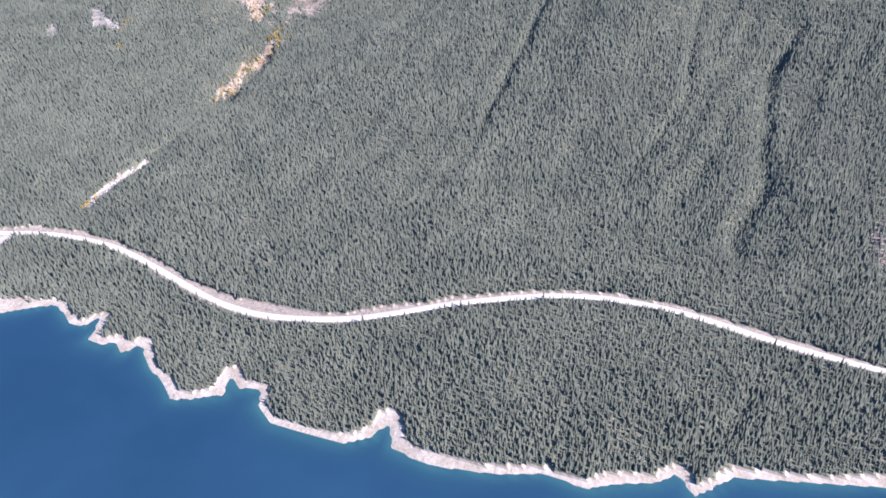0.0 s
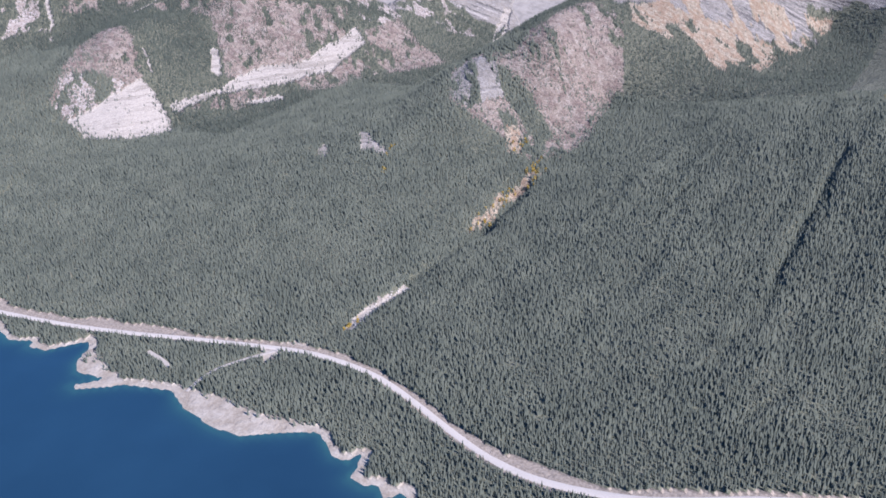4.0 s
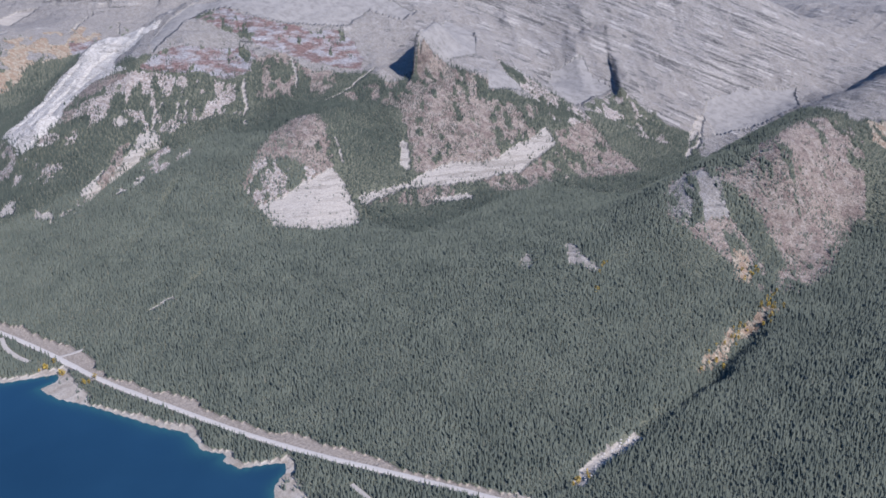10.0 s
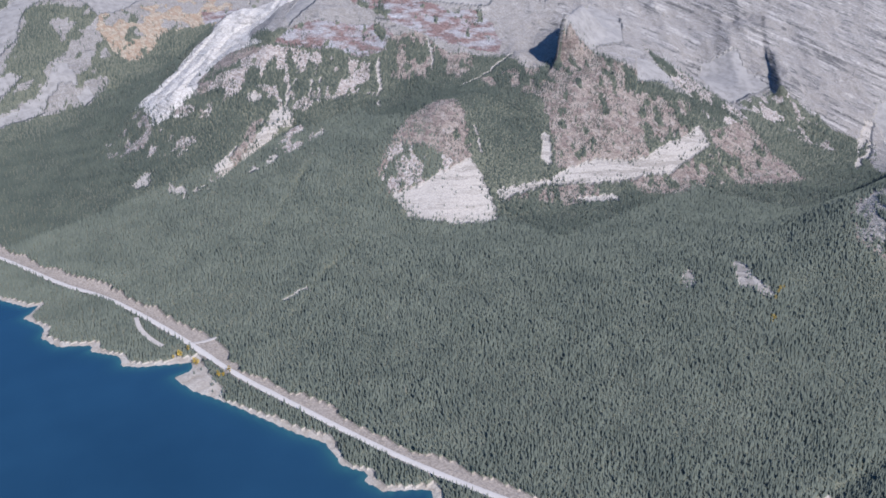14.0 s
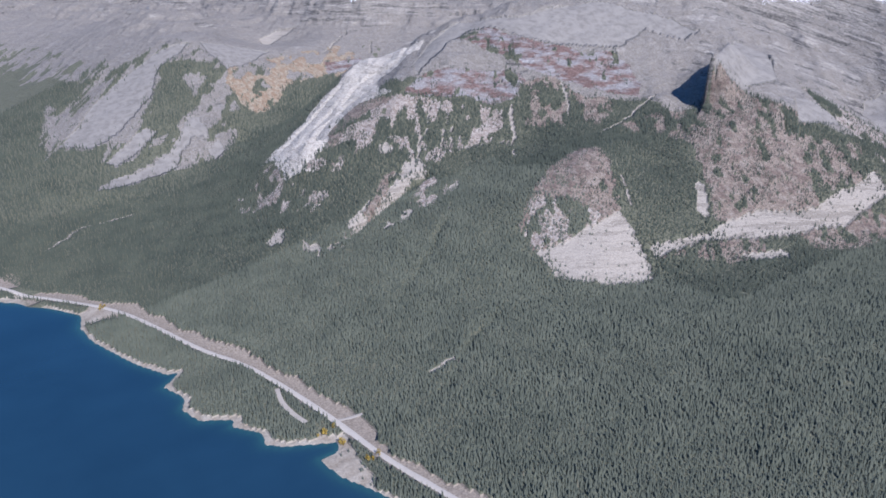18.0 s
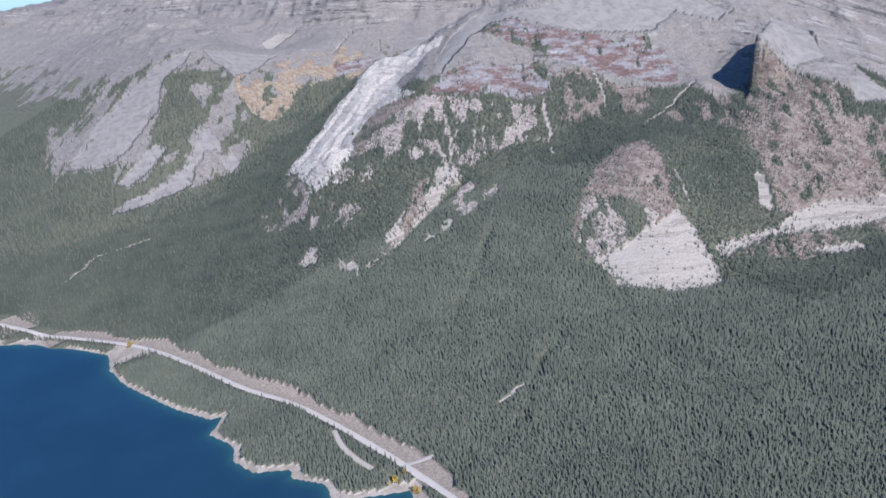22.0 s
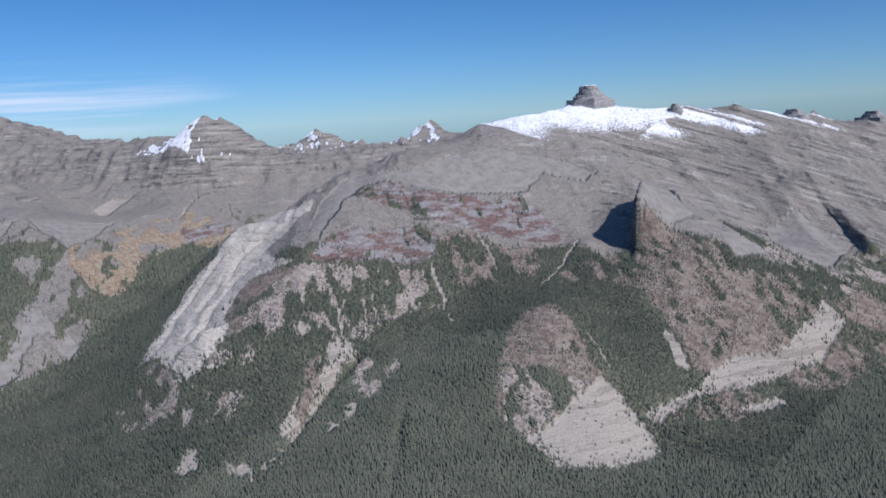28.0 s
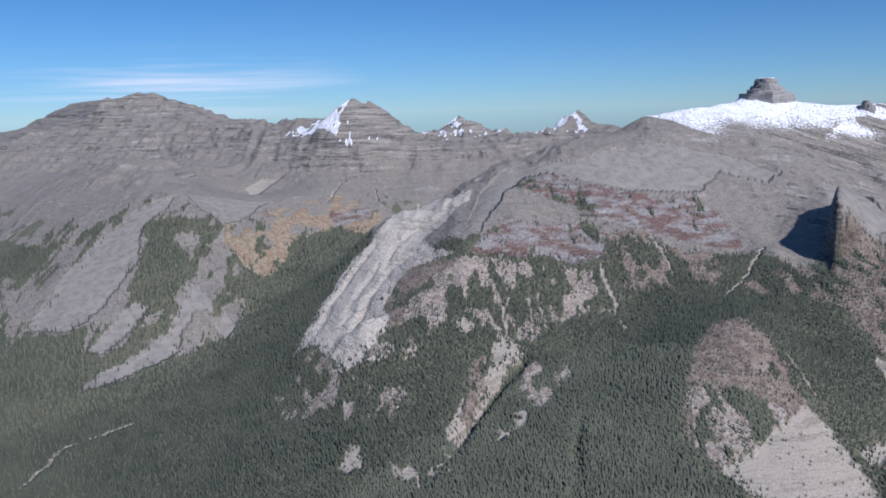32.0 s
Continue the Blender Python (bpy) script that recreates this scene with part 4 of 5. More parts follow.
    sand = mix(n, l, 0.5, ramp(n, l, mid, ((0.25, (0.165, 0.132, 0.094)), (0.75, (0.31, 0.277, 0.225)))), ramp(n, l, fine, ((0.3, (0.215, 0.182, 0.14)), (0.7, (0.31, 0.274, 0.222)))))
    gravel = ramp(n, l, fine, ((0.25, (0.155, 0.128, 0.098)), (0.75, (0.25, 0.21, 0.165))))
    brown, heath, tan = [mix(n, l, 0.15, layer, (0.0, 0.0, 0.0)) for layer in (brown, heath, tan)]
    pale, sunlit_pale = tinted(n, l, pale, (0.74, 0.72, 0.68)), tinted(n, l, sunlit_pale, (0.88, 0.84, 0.765))
    stone, slope = [tinted(n, l, layer, (0.72, 0.69, 0.625)) for layer in (stone, slope)]
    colour = soil
    for name, layer, wild in (("alpine", stone, 1.1), ("talus", slope, 1.1), ("grey", stone, 1.1), ("mottled", brown, 1.2), ("wooded", rubble, 1.2), ("bare", brown, 1.0), ("scree", pale, 1.3), ("sunlit_pale", sunlit_pale, 1.3), ("heath", heath, 1.4), ("tan", tan, 1.3), ("snow", white, 6.0), ("sand", sand, 0.7), ("gravel", gravel, 0.7)):
        loose = math_node(n, l, "MULTIPLY", math_node(n, l, "SUBTRACT", speck if name == "snow" else grain, 0.5), wild)
        if name == "snow":
            loose = math_node(n, l, "MULTIPLY", loose, attribute(n, name))
        edge = math_node(n, l, "ADD", attribute(n, name), loose)
        edge = ramp(n, l, edge, ((0.40, (0, 0, 0)), (0.60, (1, 1, 1))))
        colour = mix(n, l, edge, colour, layer)
    l.new(colour, p.inputs["Base Color"])
    rock = n.new("ShaderNodeTexVoronoi")
    rock.inputs["Scale"].default_value = 0.09
    l.new(coords(n, l, (1, 1, 2.2)), rock.inputs["Vector"])
    height = math_node(n, l, "ADD", math_node(n, l, "MULTIPLY", beds, 3.8), math_node(n, l, "ADD", math_node(n, l, "MULTIPLY", grain, 0.9), math_node(n, l, "ADD", math_node(n, l, "MULTIPLY", mid, 2.2), math_node(n, l, "MULTIPLY", rock.outputs["Distance"], 0.10))))
    calm = math_node(n, l, "SUBTRACT", 1.0, math_node(n, l, "MULTIPLY", math_node(n, l, "MAXIMUM", attribute(n, "sand"), math_node(n, l, "MAXIMUM", attribute(n, "scree"), math_node(n, l, "MAXIMUM", attribute(n, "talus"), attribute(n, "gravel")))), 0.65))
    bump(n, l, p, math_node(n, l, "MULTIPLY", height, calm), 2.6, 0.95)
    return m


GROUND = ground_material()
XS = steps((-6000, -700, 700), (-700, 150, 60), (150, 760, 5), (760, 2500, 7.5), (2500, 2950, 14), (2950, 3500, 40), (3500, 8000, 700))
YS = steps((-5000, -700, 600), (-700, -250, 25), (-250, 2750, 6.5), (2750, 3900, 9), (3900, 5700, 14), (5700, 9000, 700))
_mx, _my = np.meshgrid(XS, YS)
HEIGHT, KIND, WET, SHORE_AWAY, ROAD_AWAY = survey(_mx, _my)
ground = tagged(sheet("ground", XS, YS, HEIGHT, GROUND), "mountain valley ground with forest soil, grey rock and pale scree", "ground", kind="structure")
for _k, _name in enumerate(KINDS):
    if _name not in ("forest", "sand", "snow"):
        give(ground, _name, KIND == _k)
_steep = np.hypot(np.gradient(HEIGHT, axis=1) / np.gradient(_mx, axis=1), np.gradient(HEIGHT, axis=0) / np.gradient(_my, axis=0))
_left = 0.69 * np.gradient(HEIGHT, axis=1) / np.gradient(_mx, axis=1) - 0.72 * np.gradient(HEIGHT, axis=0) / np.gradient(_my, axis=0)
_rise = HEIGHT + 30 * fbm(_mx, _my, 90, 4, 71)
_ledge = fbm((HEIGHT + 0.38 * (0.69 * _mx - 0.72 * _my)) / 1.0, 0.06 * (_mx + _my), 26, 3, 73)
_range = (_mx > 1800) * (_mx < 3000) * (_my < 2750)
_dust = 0.95 * smooth(450, 610, _rise) * _range * smooth(1.7, 0.8, _steep) * (_my > 2080 - 60 * _ledge)
_dust = np.maximum(_dust, smooth(430, 540, _rise) * _range * smooth(-0.25, 0.25, _ledge) * 0.85 * (_my < 2120))
_dust = np.maximum(_dust, 0.85 * (HEIGHT > 490 + 70 * fbm(_mx, _my, 60, 4, 72)) * (_left > 0.25) * (_my > 3300) * (_my < 4000) * (_mx > 1500) * (_mx < 2800))
give(ground, "snow", _dust)
give(ground, "sand", np.where(WET, SHORE_AWAY < 30, (SHORE_AWAY < beach_width(_mx, _my)) | (KIND == KINDS.index("sand"))) * 1.0)
give(ground, "gravel", (ROAD_AWAY < verge_width(_mx, _my)) * ~WET * 1.0)
_bed = HEIGHT + 0.38 * (0.69 * _mx - 0.72 * _my) * smooth(1300, 2100, _mx) * smooth(2900, 2500, _my) + 8 * fbm(_mx, _my, 300, 3, 39)
give(ground, "bed", _bed / 100)
give(ground, "cliff", np.clip(smooth(0.55, 1.15, _steep) + 0.32 * smooth(1500, 1850, _mx) * (_my < 2750) + 0.35 * smooth(400, 480, HEIGHT) * (_my > 3200), 0, 1))


def land_height(x, y):
    """Height of the built sheet at places."""
    i = np.clip(np.searchsorted(XS, x) - 1, 0, len(XS) - 2)
    j = np.clip(np.searchsorted(YS, y) - 1, 0, len(YS) - 2)
    a, b = (x - XS[i]) / (XS[i + 1] - XS[i]), (y - YS[j]) / (YS[j + 1] - YS[j])
    return (HEIGHT[j, i] * (1 - a) + HEIGHT[j, i + 1] * a) * (1 - b) + (HEIGHT[j + 1, i] * (1 - a) + HEIGHT[j + 1, i + 1] * a) * b


# ---- the lake ----
def water_material():
    m, n, l, p = material("lake_water", 0.12)
    v = coords(n, l)
    deep = ramp(n, l, noise_tex(n, l, v, 0.006, 3), ((0.3, (0.009, 0.028, 0.050)), (0.7, (0.012, 0.036, 0.062))))
    l.new(mix(n, l, attribute(n, "shallow"), deep, (0.022, 0.070, 0.072)), p.inputs["Base Color"])
    p.inputs["IOR"].default_value = 1.33
    p.inputs["Specular IOR Level"].default_value = 0.5
    bump(n, l, p, noise_tex(n, l, coords(n, l, (1, 0.45, 1)), 0.25, 4), 0.25, 0.25)
    return m


_lx, _ly = steps((-6000, -200, 800), (-200, 560, 8), (560, 700, 20)), steps((-5000, -700, 600), (-700, 2500, 9), (2500, 2700, 100))
water = sheet("water", _lx, _ly, 0.0, water_material())
tagged(water, "deep blue mountain lake with turquoise shallows at its edge", "lake", kind="structure")
_wx, _wy = np.meshgrid(_lx, _ly)
_ws, _ = away(_wx, _wy, SHORE)
give(water, "shallow", np.exp(-_ws / (7 + 4 * fbm(_wx, _wy, 80, 2, 81))))


# ---- the road ----
def road_material(name, low, high):
    m, n, l, p = material(name, 0.95)
    v = coords(n, l)
    l.new(mix(n, l, noise_tex(n, l, v, 0.06, 3), ramp(n, l, noise_tex(n, l, v, 0.8, 5), ((0.3, low), (0.7, high))), high), p.inputs["Base Color"])
    bump(n, l, p, noise_tex(n, l, v, 1.2, 4), 0.15, 0.4)
    return m


def ribbon(name, line, width, mat, lift, sag=0.0, seed=0):
    """A strip of ground along a broken line."""
    line = np.asarray(line, float)[:, :2]
    for _ in range(2):
        cut = np.empty((2 * len(line) - 2, 2))
        cut[0::2], cut[1::2] = 0.75 * line[:-1] + 0.25 * line[1:], 0.25 * line[:-1] + 0.75 * line[1:]
        line = np.concatenate([line[:1], cut, line[-1:]])
    pts = along([(*q, 0.0) for q in line], 5)[:, :2]
    way = np.gradient(pts, axis=0)
    way /= np.hypot(way[:, 0], way[:, 1])[:, None] + 1e-9
    side = np.stack([-way[:, 1], way[:, 0]], 1)
    w = width * (1 + 0.16 * fbm(pts[:, 0], pts[:, 1], 40, 3, 91 + seed))
    rows, cols = [], (-1, -0.6, -0.2, 0.2, 0.6, 1)
    for k in cols:
        q = pts + side * (k * w / 2)[:, None]
        z = land_height(q[:, 0], q[:, 1]) + lift - (0.9 * lift + 0.15) * (abs(k) == 1)
        rows.append(np.c_[q, z])
    co = np.stack(rows, 1)
    n, c = co.shape[:2]
    i = np.arange(n * c).reshape(n, c)
    return mesh_object(name, co.reshape(-1, 3), np.stack([i[:-1, :-1], i[1:, :-1], i[1:, 1:], i[:-1, 1:]], -1).reshape(-1, 4), mat)


ROAD_DUST = road_material("pale_road_gravel", (0.25, 0.222, 0.186), (0.37, 0.335, 0.285))
TRACK_DUST = road_material("track_gravel", (0.20, 0.175, 0.142), (0.30, 0.27, 0.23))
for _k, (_w, _line) in enumerate(TRACKS):
    tagged(ribbon("track", _line, 1.5 * _w, TRACK_DUST, 0.35, seed=_k), "pale dirt track leaving the gravel road", "track", kind="structure")
road = tagged(ribbon("road", ROAD, 9.5, ROAD_DUST, 0.55), "pale gravel road winding along the lake shore", "road", kind="structure")


# ---- the forest ----
def through_light(n, l, p, colour):
    """Needles and leaves let part of the light through."""
    thin, both = n.new("ShaderNodeBsdfTranslucent"), n.new("ShaderNodeMixShader")
    both.inputs[0].default_value = 0.3
    l.new(colour, thin.inputs["Color"])
    l.new(p.outputs[0], both.inputs[1])
    l.new(thin.outputs[0], both.inputs[2])
    l.new(both.outputs[0], n["Material Output"].inputs["Surface"])


def soft_normal(n, l, p):
    """Open crowns of needles face the sky more than a closed cone would."""
    g, a, b = n.new("ShaderNodeNewGeometry"), n.new("ShaderNodeVectorMath"), n.new("ShaderNodeVectorMath")
    a.operation, b.operation = "ADD", "NORMALIZE"
    a.inputs[1].default_value = (0, 0, 1.4)
    l.new(g.outputs["Normal"], a.inputs[0])
    l.new(a.outputs[0], b.inputs[0])
    l.new(b.outputs[0], p.inputs["Normal"])


def foliage_material(name, dark, light, dry):
    m, n, l, p = material(name, 0.85)
    t = attribute(n, "tint")
    v = coords(n, l)
    base = ramp(n, l, t, ((0.0, dark), (0.75, light), (0.95, light), (1.0, dry)))
    patch = ramp(n, l, noise_tex(n, l, v, 0.018, 5), ((0.35, tuple(0.9 * c for c in dark)), (0.68, tuple(1.12 * c for c in light))))
    colour = mix(n, l, 0.5, base, patch)
    l.new(colour, p.inputs["Base Color"])
    p.inputs["Specular IOR Level"].default_value = 0.1
    soft_normal(n, l, p)
    through_light(n, l, p, colour)
    return m


NEEDLES = foliage_material("conifer_needles", (0.090, 0.104, 0.082), (0.138, 0.149, 0.112), (0.20, 0.165, 0.115))

# conifer needles again, shaded down in the colour for the hillside stands
SHADED_NEEDLES = foliage_material("shaded_conifer_needles", (0.058, 0.070, 0.058), (0.092, 0.104, 0.078), (0.15, 0.125, 0.09))


LARCH = foliage_material("golden_larch_needles", (0.13, 0.105, 0.045), (0.23, 0.175, 0.075), (0.12, 0.13, 0.06))


def cone_template(sides, tiers):
    """Stacked ragged cones of unit height and width: a small conifer."""
    co, tri = [], []
    for low, top, wide in tiers:
        base = len(co)
        co.append((0, 0, top))
        for k in range(sides):
            a = 2 * math.pi * (k + 0.5 * low) / sides
            r = wide * (1.0 if k % 2 else 0.72)
            co.append((r * math.cos(a), r * math.sin(a), low - (0.04 if k % 2 else -0.03)))
        tri += [(base, base + 1 + k, base + 1 + (k + 1) % sides) for k in range(sides)]
    return np.array(co, float), np.array(tri)


def stand(name, x, y, high, template, rng, label, mat=NEEDLES):
    """Many conifers as one mesh."""
    co, tri = template
    n = len(x)
    turn, lean = rng.uniform(0, 6.283, n), rng.normal(0, 0.03, (n, 2))
    wide = high * rng.uniform(0.16, 0.22, n)
    c, s = np.cos(turn)[:, None], np.sin(turn)[:, None]
    vx = (co[:, 0] * c - co[:, 1] * s) * wide[:, None] / 0.5 + x[:, None] + lean[:, :1] * co[:, 2] * high[:, None]
    vy = (co[:, 0] * s + co[:, 1] * c) * wide[:, None] / 0.5 + y[:, None] + lean[:, 1:] * co[:, 2] * high[:, None]
    vz = co[:, 2] * high[:, None] + (land_height(x, y) - 0.3)[:, None]
    faces = (tri[None] + (np.arange(n) * len(co))[:, None, None]).reshape(-1, 3)
    ob = mesh_object(name, np.stack([vx, vy, vz], -1).reshape(-1, 3), faces, mat, shade=True)
    give(ob, "tint", np.repeat(rng.beta(2, 2.2, n), len(co)))
    return tagged(ob, label, "forest", kind="stuff")


def plant(x0, x1, y0, y1, space, rng):
    """Places for trees on a jittered grid, thinned by the kind of ground."""
    x, y = np.meshgrid(np.arange(x0, x1, space), np.arange(y0, y1, space))
    x, y = (x + rng.uniform(-0.75, 0.75, x.shape) * space).ravel(), (y + rng.uniform(-0.75, 0.75, y.shape) * space).ravel()
    dry = ~inside(x, y, LAKE_LOOP)
    x, y = x[dry], y[dry]
    z, kind, lake, shore, road_away = survey(x, y, rng.normal(0, 11, (2, *x.shape)))
    clump = fbm(x, y, 34, 4, 51)
    thick = {"forest": np.where(clump > 0.6, 0.2, 0.93), "thicket": 0.0 * x + 0.9, "mottled": np.clip(clump + 0.4, 0.1, 0.6), "wooded": np.clip(clump + 0.3, 0, 0.5), "bare": np.clip(0.8 * clump + 0.22, 0.08, 0.45), "heath": np.clip(clump - 0.1, 0, 0.3), "grey": np.clip(clump, 0, 0.3), "larch": 0.0 * x + 0.75, "tan": 0.0 * x + 0.05, "scree": 0.0 * x + 0.02}
    odds = np.zeros(x.shape)
    for name, value in thick.items():
        odds = np.where(kind == KINDS.index(name), value, odds)
    keep = ~lake & (shore > 1 + 0.9 * beach_width(x, y)) & (road_away > 1 + verge_width(x, y)) & (rng.random(x.shape) < odds)
    keep &= away(x + 4 * fbm(x, y, 25, 2, 58), y, [(690, 748), (707, 750), (749, 755), (787, 754), (821, 746)], 60)[0] > 7
    for width, line in TRACKS:
        keep &= away(x, y, list(line), 40)[0] > width
    return x[keep], y[keep], kind[keep]


RNG = np.random.default_rng(7)
FULL, PLAIN = cone_template(6, ((0.02, 1.0, 0.5),)), cone_template(5, ((0.02, 1.0, 0.45),))
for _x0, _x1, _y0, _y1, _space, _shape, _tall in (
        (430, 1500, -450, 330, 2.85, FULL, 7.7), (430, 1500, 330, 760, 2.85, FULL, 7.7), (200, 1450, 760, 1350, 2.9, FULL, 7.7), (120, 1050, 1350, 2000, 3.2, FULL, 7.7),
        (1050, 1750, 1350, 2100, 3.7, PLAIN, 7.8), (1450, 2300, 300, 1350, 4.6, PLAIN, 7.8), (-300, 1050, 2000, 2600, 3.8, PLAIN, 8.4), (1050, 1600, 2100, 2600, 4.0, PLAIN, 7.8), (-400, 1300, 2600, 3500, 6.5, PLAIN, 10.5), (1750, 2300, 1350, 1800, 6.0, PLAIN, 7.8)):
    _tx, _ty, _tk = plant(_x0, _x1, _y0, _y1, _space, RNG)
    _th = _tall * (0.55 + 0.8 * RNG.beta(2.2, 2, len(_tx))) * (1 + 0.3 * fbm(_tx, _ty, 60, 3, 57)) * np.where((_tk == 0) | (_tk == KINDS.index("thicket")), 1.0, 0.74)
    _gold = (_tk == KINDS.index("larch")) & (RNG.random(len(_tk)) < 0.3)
    stand("conifer_forest", _tx[~_gold], _ty[~_gold], _th[~_gold], _shape, RNG, "dense dark green conifer forest on the valley slopes", SHADED_NEEDLES if _shape is PLAIN else NEEDLES)
    if _gold.sum() > 40:
        stand("larch_wood", _tx[_gold], _ty[_gold], _th[_gold], _shape, RNG, "golden autumn larches along the slope's crest", LARCH)


# ---- single things ----
def part(name, bm, mat, parent, label=""):
    """A bmesh as one mesh object under a thing or a part."""
    m = bpy.data.meshes.new(name)
    bm.to_mesh(m)
    bm.free()
    m.materials.append(mat)
    ob = new(name, m)
    ob.parent = parent
    return tagged(ob, label) if label else ob


def bark_material():
    m, n, l, p = material("grey_brown_bark", 0.95)
    v = coords(n, l, (6, 6, 1.2))
    l.new(ramp(n, l, noise_tex(n, l, v, 1.5, 5), ((0.3, (0.06, 0.045, 0.035)), (0.7, (0.17, 0.14, 0.115)))), p.inputs["Base Color"])
    return m


def leaf_material(name, dark, light):
    m, n, l, p = material(name, 0.85)
    info = n.new("ShaderNodeObjectInfo")
    v = coords(n, l)
    speck = math_node(n, l, "ADD", math_node(n, l, "MULTIPLY", noise_tex(n, l, v, 0.9, 4), 0.6), math_node(n, l, "MULTIPLY", info.outputs["Random"], 0.4))
    colour = ramp(n, l, speck, ((0.25, dark), (0.75, light)))
    l.new(colour, p.inputs["Base Color"])
    p.inputs["Specular IOR Level"].default_value = 0.1
    through_light(n, l, p, colour)
    return m


BARK = bark_material()
SPRUCE_LEAF = leaf_material("spruce_needles", (0.075, 0.092, 0.072), (0.138, 0.154, 0.112))
ASPEN_LEAF = leaf_material("yellow_aspen_leaves", (0.26, 0.18, 0.035), (0.50, 0.36, 0.08))


def trunk_mesh(height, wide):
    bm = bmesh.new()
    rings = []
    for k, (at, r) in enumerate(((0, 1.25), (0.08, 1.0), (0.5, 0.62), (1.0, 0.08))):
        rings.append([bm.verts.new((wide * r * math.cos(a), wide * r * math.sin(a), height * at)) for a in np.arange(6) * math.pi / 3])
    for a, b in zip(rings[:-1], rings[1:]):
        for k in range(6):
            bm.faces.new((a[k], a[(k + 1) % 6], b[(k + 1) % 6], b[k]))
    return bm


def spruce_crown(height, wide, rng, tiers=7):
    """Whorls of drooping boughs, each a small bent blade with depth."""
    bm = bmesh.new()
    for k in range(tiers):
        at = 0.10 + 0.86 * k / tiers
        reach = wide * (1 - at) ** 0.85 + 0.12
        top = height * min(1.0, at + 0.26)
        n = 9 if k < 4 else 7
        tip = bm.verts.new((0, 0, top))
        ring = []
        for j in range(2 * n):
            a = math.pi * j / n + rng.uniform(-0.12, 0.12) + k
            r = reach * (rng.uniform(0.85, 1.15) if j % 2 else rng.uniform(0.45, 0.6))
            ring.append(bm.verts.new((r * math.cos(a), r * math.sin(a), height * at - (0.28 * reach if j % 2 else 0.0))))
        under = bm.verts.new((0, 0, height * at + 0.05 * height))
        for j in range(2 * n):
            bm.faces.new((ring[j], ring[(j + 1) % (2 * n)], tip))
            bm.faces.new((ring[(j + 1) % (2 * n)], ring[j], under))
    return bm


def aspen_crown(height, wide, rng):
    """Many small tilted leaf clumps in an uneven egg, with gaps."""
    bm = bmesh.new()
    for _ in range(70):
        u, a = rng.uniform(0, 1), rng.uniform(0, 6.283)
        z = 0.3 + 0.7 * u
        r = wide * math.sqrt(max(0.02, 1 - ((z - 0.6) / 0.42) ** 2)) * rng.uniform(0.35, 1.05)
        c = Vector((r * math.cos(a), r * math.sin(a), z * height))
        s = rng.uniform(0.25, 0.55)
        pts = [bm.verts.new(c + Vector(rng.normal(0, s, 3))) for _ in range(4)]
        for f in ((0, 1, 2), (0, 2, 3), (0, 3, 1), (1, 3, 2)):
            bm.faces.new([pts[q] for q in f])
    return bm


def tree(name, label, category, group, height, wide, crown, leaf):
    base = tagged(new(name), label, category, group)
    part("trunk", trunk_mesh(height * 0.92, height * 0.018), BARK, base, "straight grey-brown trunk")
    part("crown", crown, leaf, base)
    return base


TREE_RNG = np.random.default_rng(21)
SPRUCES = [tree("spruce_tree", "tall dark green spruce at the gravel road's cleared edge", "tree", "spruces beside the road", 10.5, 1.75, spruce_crown(10.5, 1.75, TREE_RNG), SPRUCE_LEAF),
           tree("spruce_tree", "narrow dark green spruce at the forest's edge by the road", "tree", "spruces beside the road", 9.0, 1.2, spruce_crown(9.0, 1.2, TREE_RNG), SPRUCE_LEAF),
           tree("spruce_tree", "young bushy green spruce standing on the road's verge", "tree", "spruces beside the road", 5.5, 1.35, spruce_crown(5.5, 1.35, TREE_RNG, 5), SPRUCE_LEAF)]


def set_tree(kinds, x, y, used):
    """Stand a tree of one of the kinds at a place; the first of a kind moves, the rest are copies."""
    k = int(TREE_RNG.integers(len(kinds)))
    s = TREE_RNG.uniform(0.8, 1.15)
    m = Matrix.LocRotScale((x, y, float(land_height(np.array([x]), np.array([y]))[0]) - 0.25), Euler((0, 0, TREE_RNG.uniform(0, 6.283))), (s, s, s * TREE_RNG.uniform(0.9, 1.15)))
    if kinds[k] not in used:
        used.add(kinds[k])
        kinds[k].matrix_basis = m
    else:
        copy_thing(kinds[k], m)


_fine = along([(x, y, 0.0) for x, y in ROAD if -260 < y < 2260], 9)[:, :2]
_way = np.gradient(_fine, axis=0)
_way /= np.hypot(_way[:, 0], _way[:, 1])[:, None]
_used = set()
_spots = []
for _side in (1, -1):
    _open = TREE_RNG.random(len(_fine)) < 0.52
    for _d in np.arange(7, 34, 1.0):
        _q = _fine + _side * _d * np.stack([_way[:, 1], -_way[:, 0]], 1)
        _edge = _open & (_d > verge_width(_q[:, 0], _q[:, 1]) + 0.3)
        _open &= ~_edge
        _spots += list(_q[_edge])
_spots = np.array(_spots)
_z, _kd, _wet, _sh, _ra = survey(_spots[:, 0], _spots[:, 1])
for _x, _y in _spots[~_wet & (_sh > 10) & (_ra > 7)]:
    set_tree(SPRUCES, _x + TREE_RNG.uniform(-1, 1), _y + TREE_RNG.uniform(-1, 1), _used)

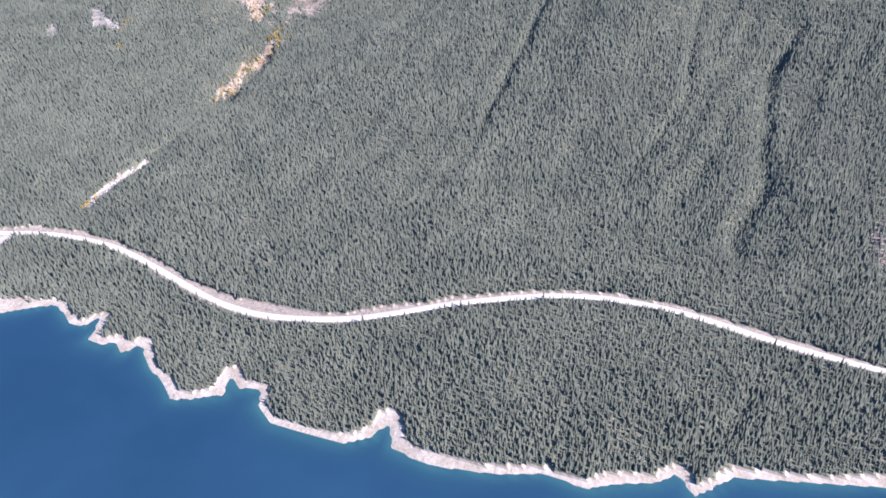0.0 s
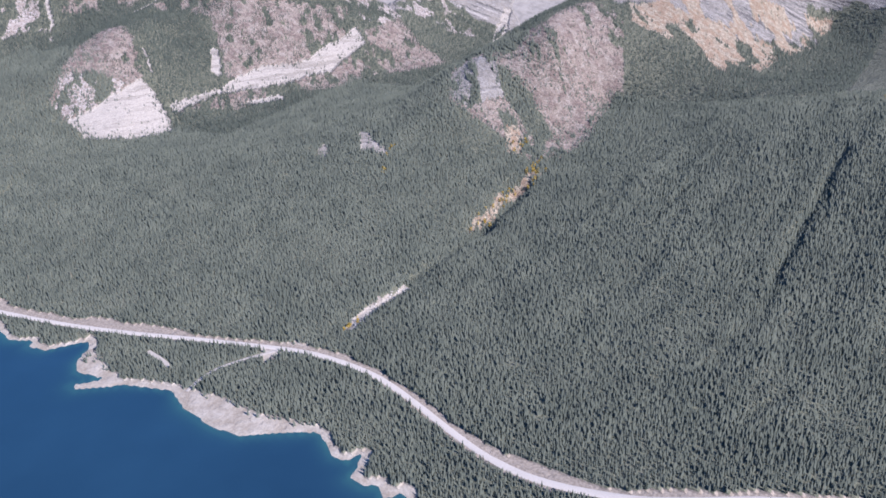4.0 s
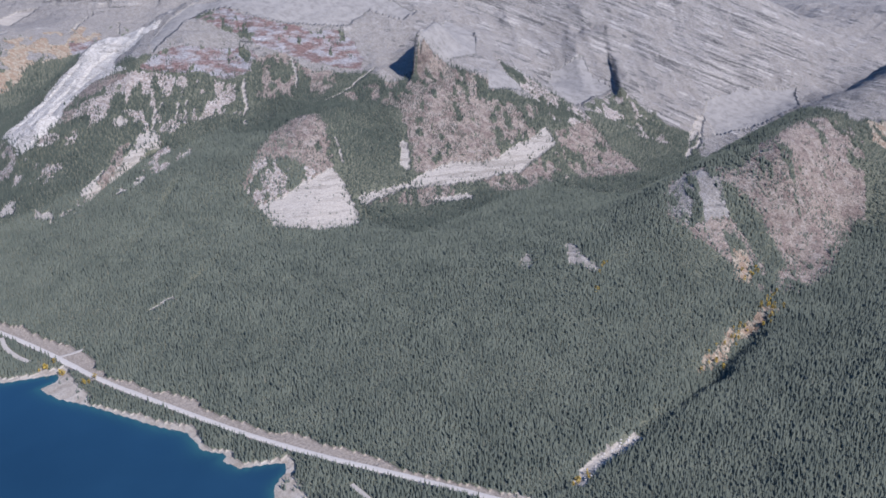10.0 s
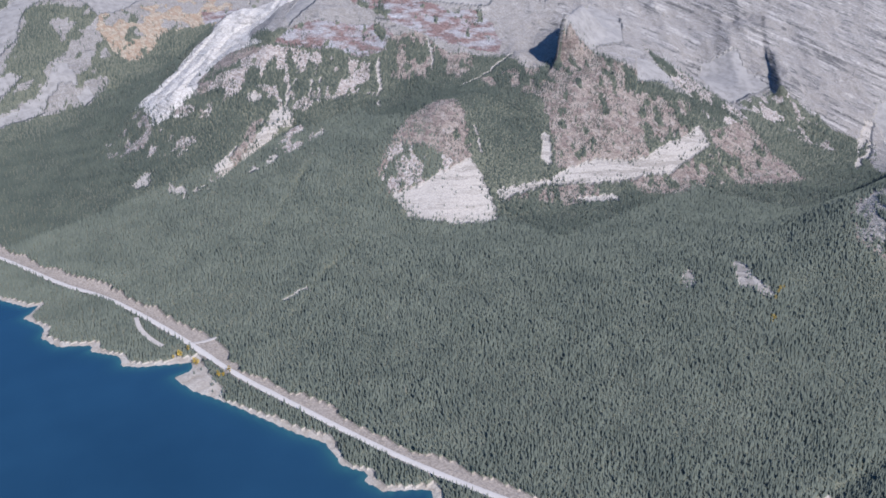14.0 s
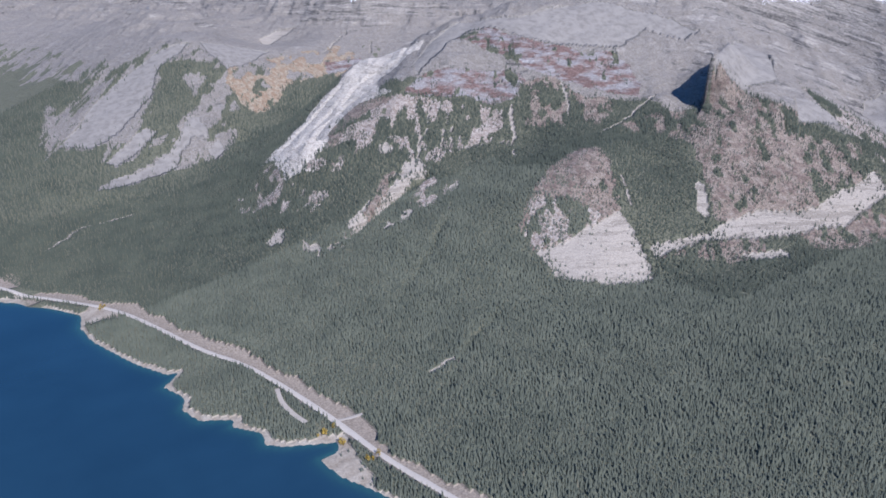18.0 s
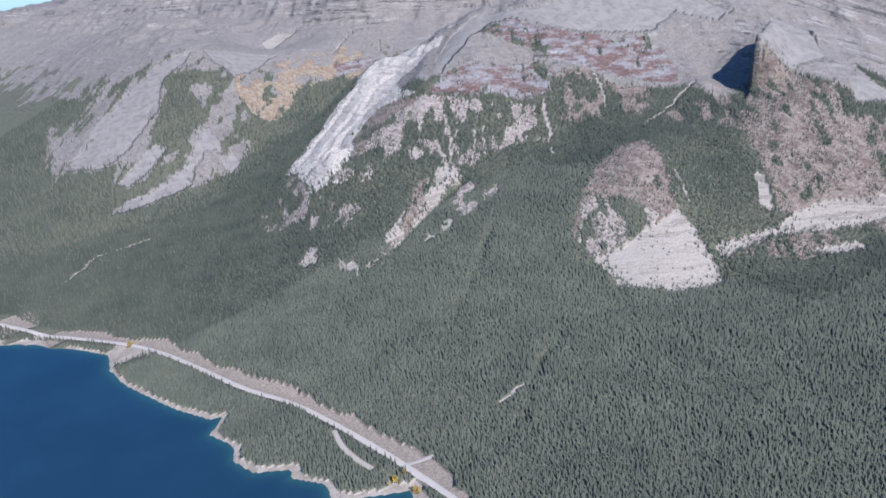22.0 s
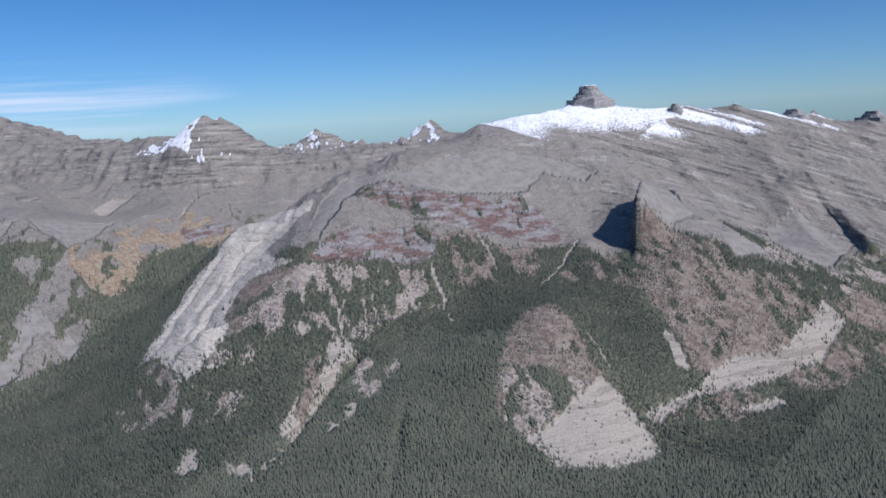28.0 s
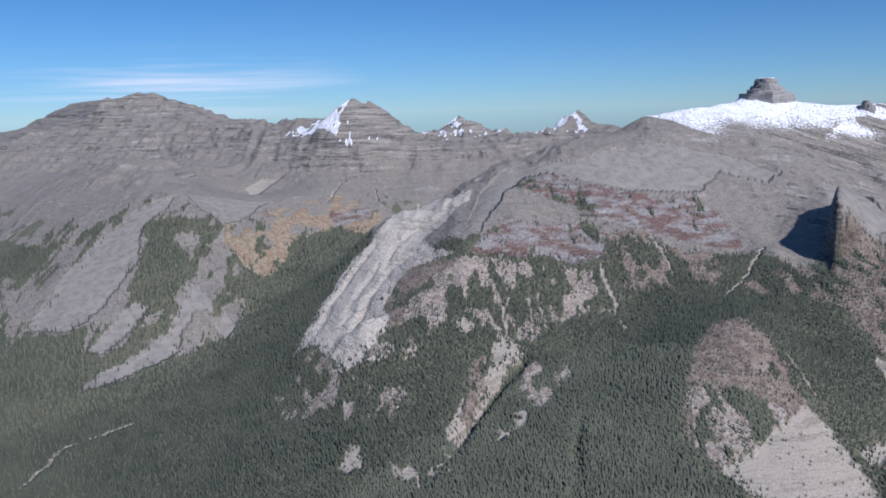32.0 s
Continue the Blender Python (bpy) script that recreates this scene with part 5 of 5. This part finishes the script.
ASPENS = [tree("aspen_tree", "golden yellow aspen in autumn leaf beside the creek", "tree", "aspens along the creek", 8.0, 2.3, aspen_crown(8.0, 2.3, TREE_RNG), ASPEN_LEAF),
          tree("aspen_tree", "small yellow aspen bush in autumn leaf", "tree", "aspens along the creek", 5.0, 2.0, aspen_crown(5.0, 2.0, TREE_RNG), ASPEN_LEAF)]
_used = set()
for _cx, _cy, _n, _r in ((1200, 728, 16, 22), (1130, 757, 10, 16), (1060, 752, 8, 14), (700, 752, 6, 12), (1255, 790, 8, 14), (1218, 740, 8, 12), (1088, 975, 4, 9), (1042, 950, 3, 5), (390, 1473, 5, 6), (398, 1440, 6, 7), (410, 1385, 4, 6), (232, 2068, 5, 8), (455, 800, 3, 8)):
    for _ in range(_n):
        _ax, _ay = _cx + TREE_RNG.normal(0, _r), _cy + TREE_RNG.normal(0, _r * 0.5)
        if not survey(np.array([_ax]), np.array([_ay]))[2][0]:
            set_tree(ASPENS, _ax, _ay, _used)


# ---- rocks ----
def rock_material(name, dark, light, scale):
    m, n, l, p = material(name, 0.95)
    v = coords(n, l)
    l.new(mix(n, l, noise_tex(n, l, v, scale * 0.2, 4), ramp(n, l, noise_tex(n, l, v, scale, 6), ((0.3, dark), (0.7, light))), ramp(n, l, noise_tex(n, l, coords(n, l, (0.2, 0.2, 2.5)), scale, 4), ((0.35, dark), (0.65, light)))), p.inputs["Base Color"])
    bump(n, l, p, noise_tex(n, l, v, scale * 1.5, 5), 0.8 / scale, 0.6)
    return m


PALE_ROCK = rock_material("pale_limestone", (0.24, 0.22, 0.19), (0.46, 0.43, 0.385), 0.5)
DARK_ROCK = rock_material("layered_grey_limestone", (0.10, 0.097, 0.095), (0.30, 0.285, 0.27), 0.16)
SNOW = rock_material("thin_snow", (0.55, 0.57, 0.60), (0.84, 0.85, 0.87), 0.1)


def boulder_mesh(size, rng):
    bm = bmesh.new()
    bmesh.ops.create_icosphere(bm, subdivisions=1, radius=1.0)
    for v in bm.verts:
        v.co = Vector((v.co.x * size * rng.uniform(0.75, 1.2), v.co.y * size * rng.uniform(0.75, 1.2), v.co.z * size * rng.uniform(0.5, 0.8)))
    return bm


_m = []
for _k in range(4):
    _bm = boulder_mesh(1.0, TREE_RNG)
    _me = bpy.data.meshes.new("boulder")
    _bm.to_mesh(_me)
    _bm.free()
    _me.materials.append(PALE_ROCK)
    _m.append(_me)
for _k in range(70):
    _t = TREE_RNG.random()
    _x, _y = 700 + 122 * _t + TREE_RNG.normal(0, 1.5), 746 + 6 * math.sin(3 * _t) + TREE_RNG.normal(0, 4.5)
    _s = TREE_RNG.uniform(0.5, 1.9)
    _ob = tagged(new("boulder", _m[_k % 4]), "pale limestone boulder lying in the dry creek bed", "boulder", "boulders in the creek bed")
    _ob.matrix_basis = Matrix.LocRotScale((_x, _y, float(land_height(np.array([_x]), np.array([_y]))[0]) + 0.15 * _s), Euler((0, 0, TREE_RNG.uniform(0, 6.28))), (_s, _s, _s))


def butte_tier(low, high, wide, deep, rng, lean=0.0):
    """One bed of a rock tower: a rough prism with broken sides."""
    bm = bmesh.new()
    rings = []
    for k, (z, grow) in enumerate(((low, 1.06), (low + 0.45 * (high - low), 1.0), (high, 0.93))):
        ring = []
        for j in range(22):
            a = 2 * math.pi * j / 22
            r = 1 + 0.16 * noise.noise(Vector((3 * math.cos(a), 3 * math.sin(a), z * 0.02 + lean))) + rng.uniform(-0.06, 0.06)
            ring.append(bm.verts.new((wide * r * grow * math.cos(a), deep * r * grow * math.sin(a), z + rng.uniform(-0.8, 0.8))))
        rings.append(ring)
    for a, b in zip(rings[:-1], rings[1:]):
        for j in range(22):
            bm.faces.new((a[j], a[(j + 1) % 22], b[(j + 1) % 22], b[j]))
    bm.faces.new(rings[-1])
    bm.faces.new(rings[0][::-1])
    return bm


def butte(x, y, top, height, wide, deep, turn, label, beds, snow=True):
    base = tagged(new("rock_tower"), label, "rock", "rock towers on the ridge")
    base.matrix_basis = Matrix.LocRotScale((x, y, top - height), Euler((0, 0, turn)), None)
    for k in range(beds):
        a, b = height * k / beds, height * (k + 1) / beds
        f = 0.78 + 1.5 * (1 - (k + 0.5) / beds) ** 2.2
        part("rock_bed", butte_tier(a - (20 if k == 0 else 0.5), b, wide * f, deep * f, TREE_RNG, k), DARK_ROCK, base)
    if snow:
        part("snow_cap", butte_tier(height - 0.3, height + 1.6, wide * 0.62, deep * 0.62, TREE_RNG), SNOW, base, "thin white snow on the flat top")
    return base


butte(2220, 2354, 650, 52, 45, 36, 0.95, "blocky layered limestone tower on the snowy summit", 5)
butte(2556, 1836, 541, 26, 34, 22, 0.9, "flat-topped grey rock tower on the ridge", 3, False)
butte(2302, 2101, 578, 18, 17, 12, 0.9, "small dark rock knob on the snowy ridge", 3, False)
butte(2777, 1667, 520, 28, 40, 26, 0.7, "broad layered grey rock block on the ridge", 3, False)
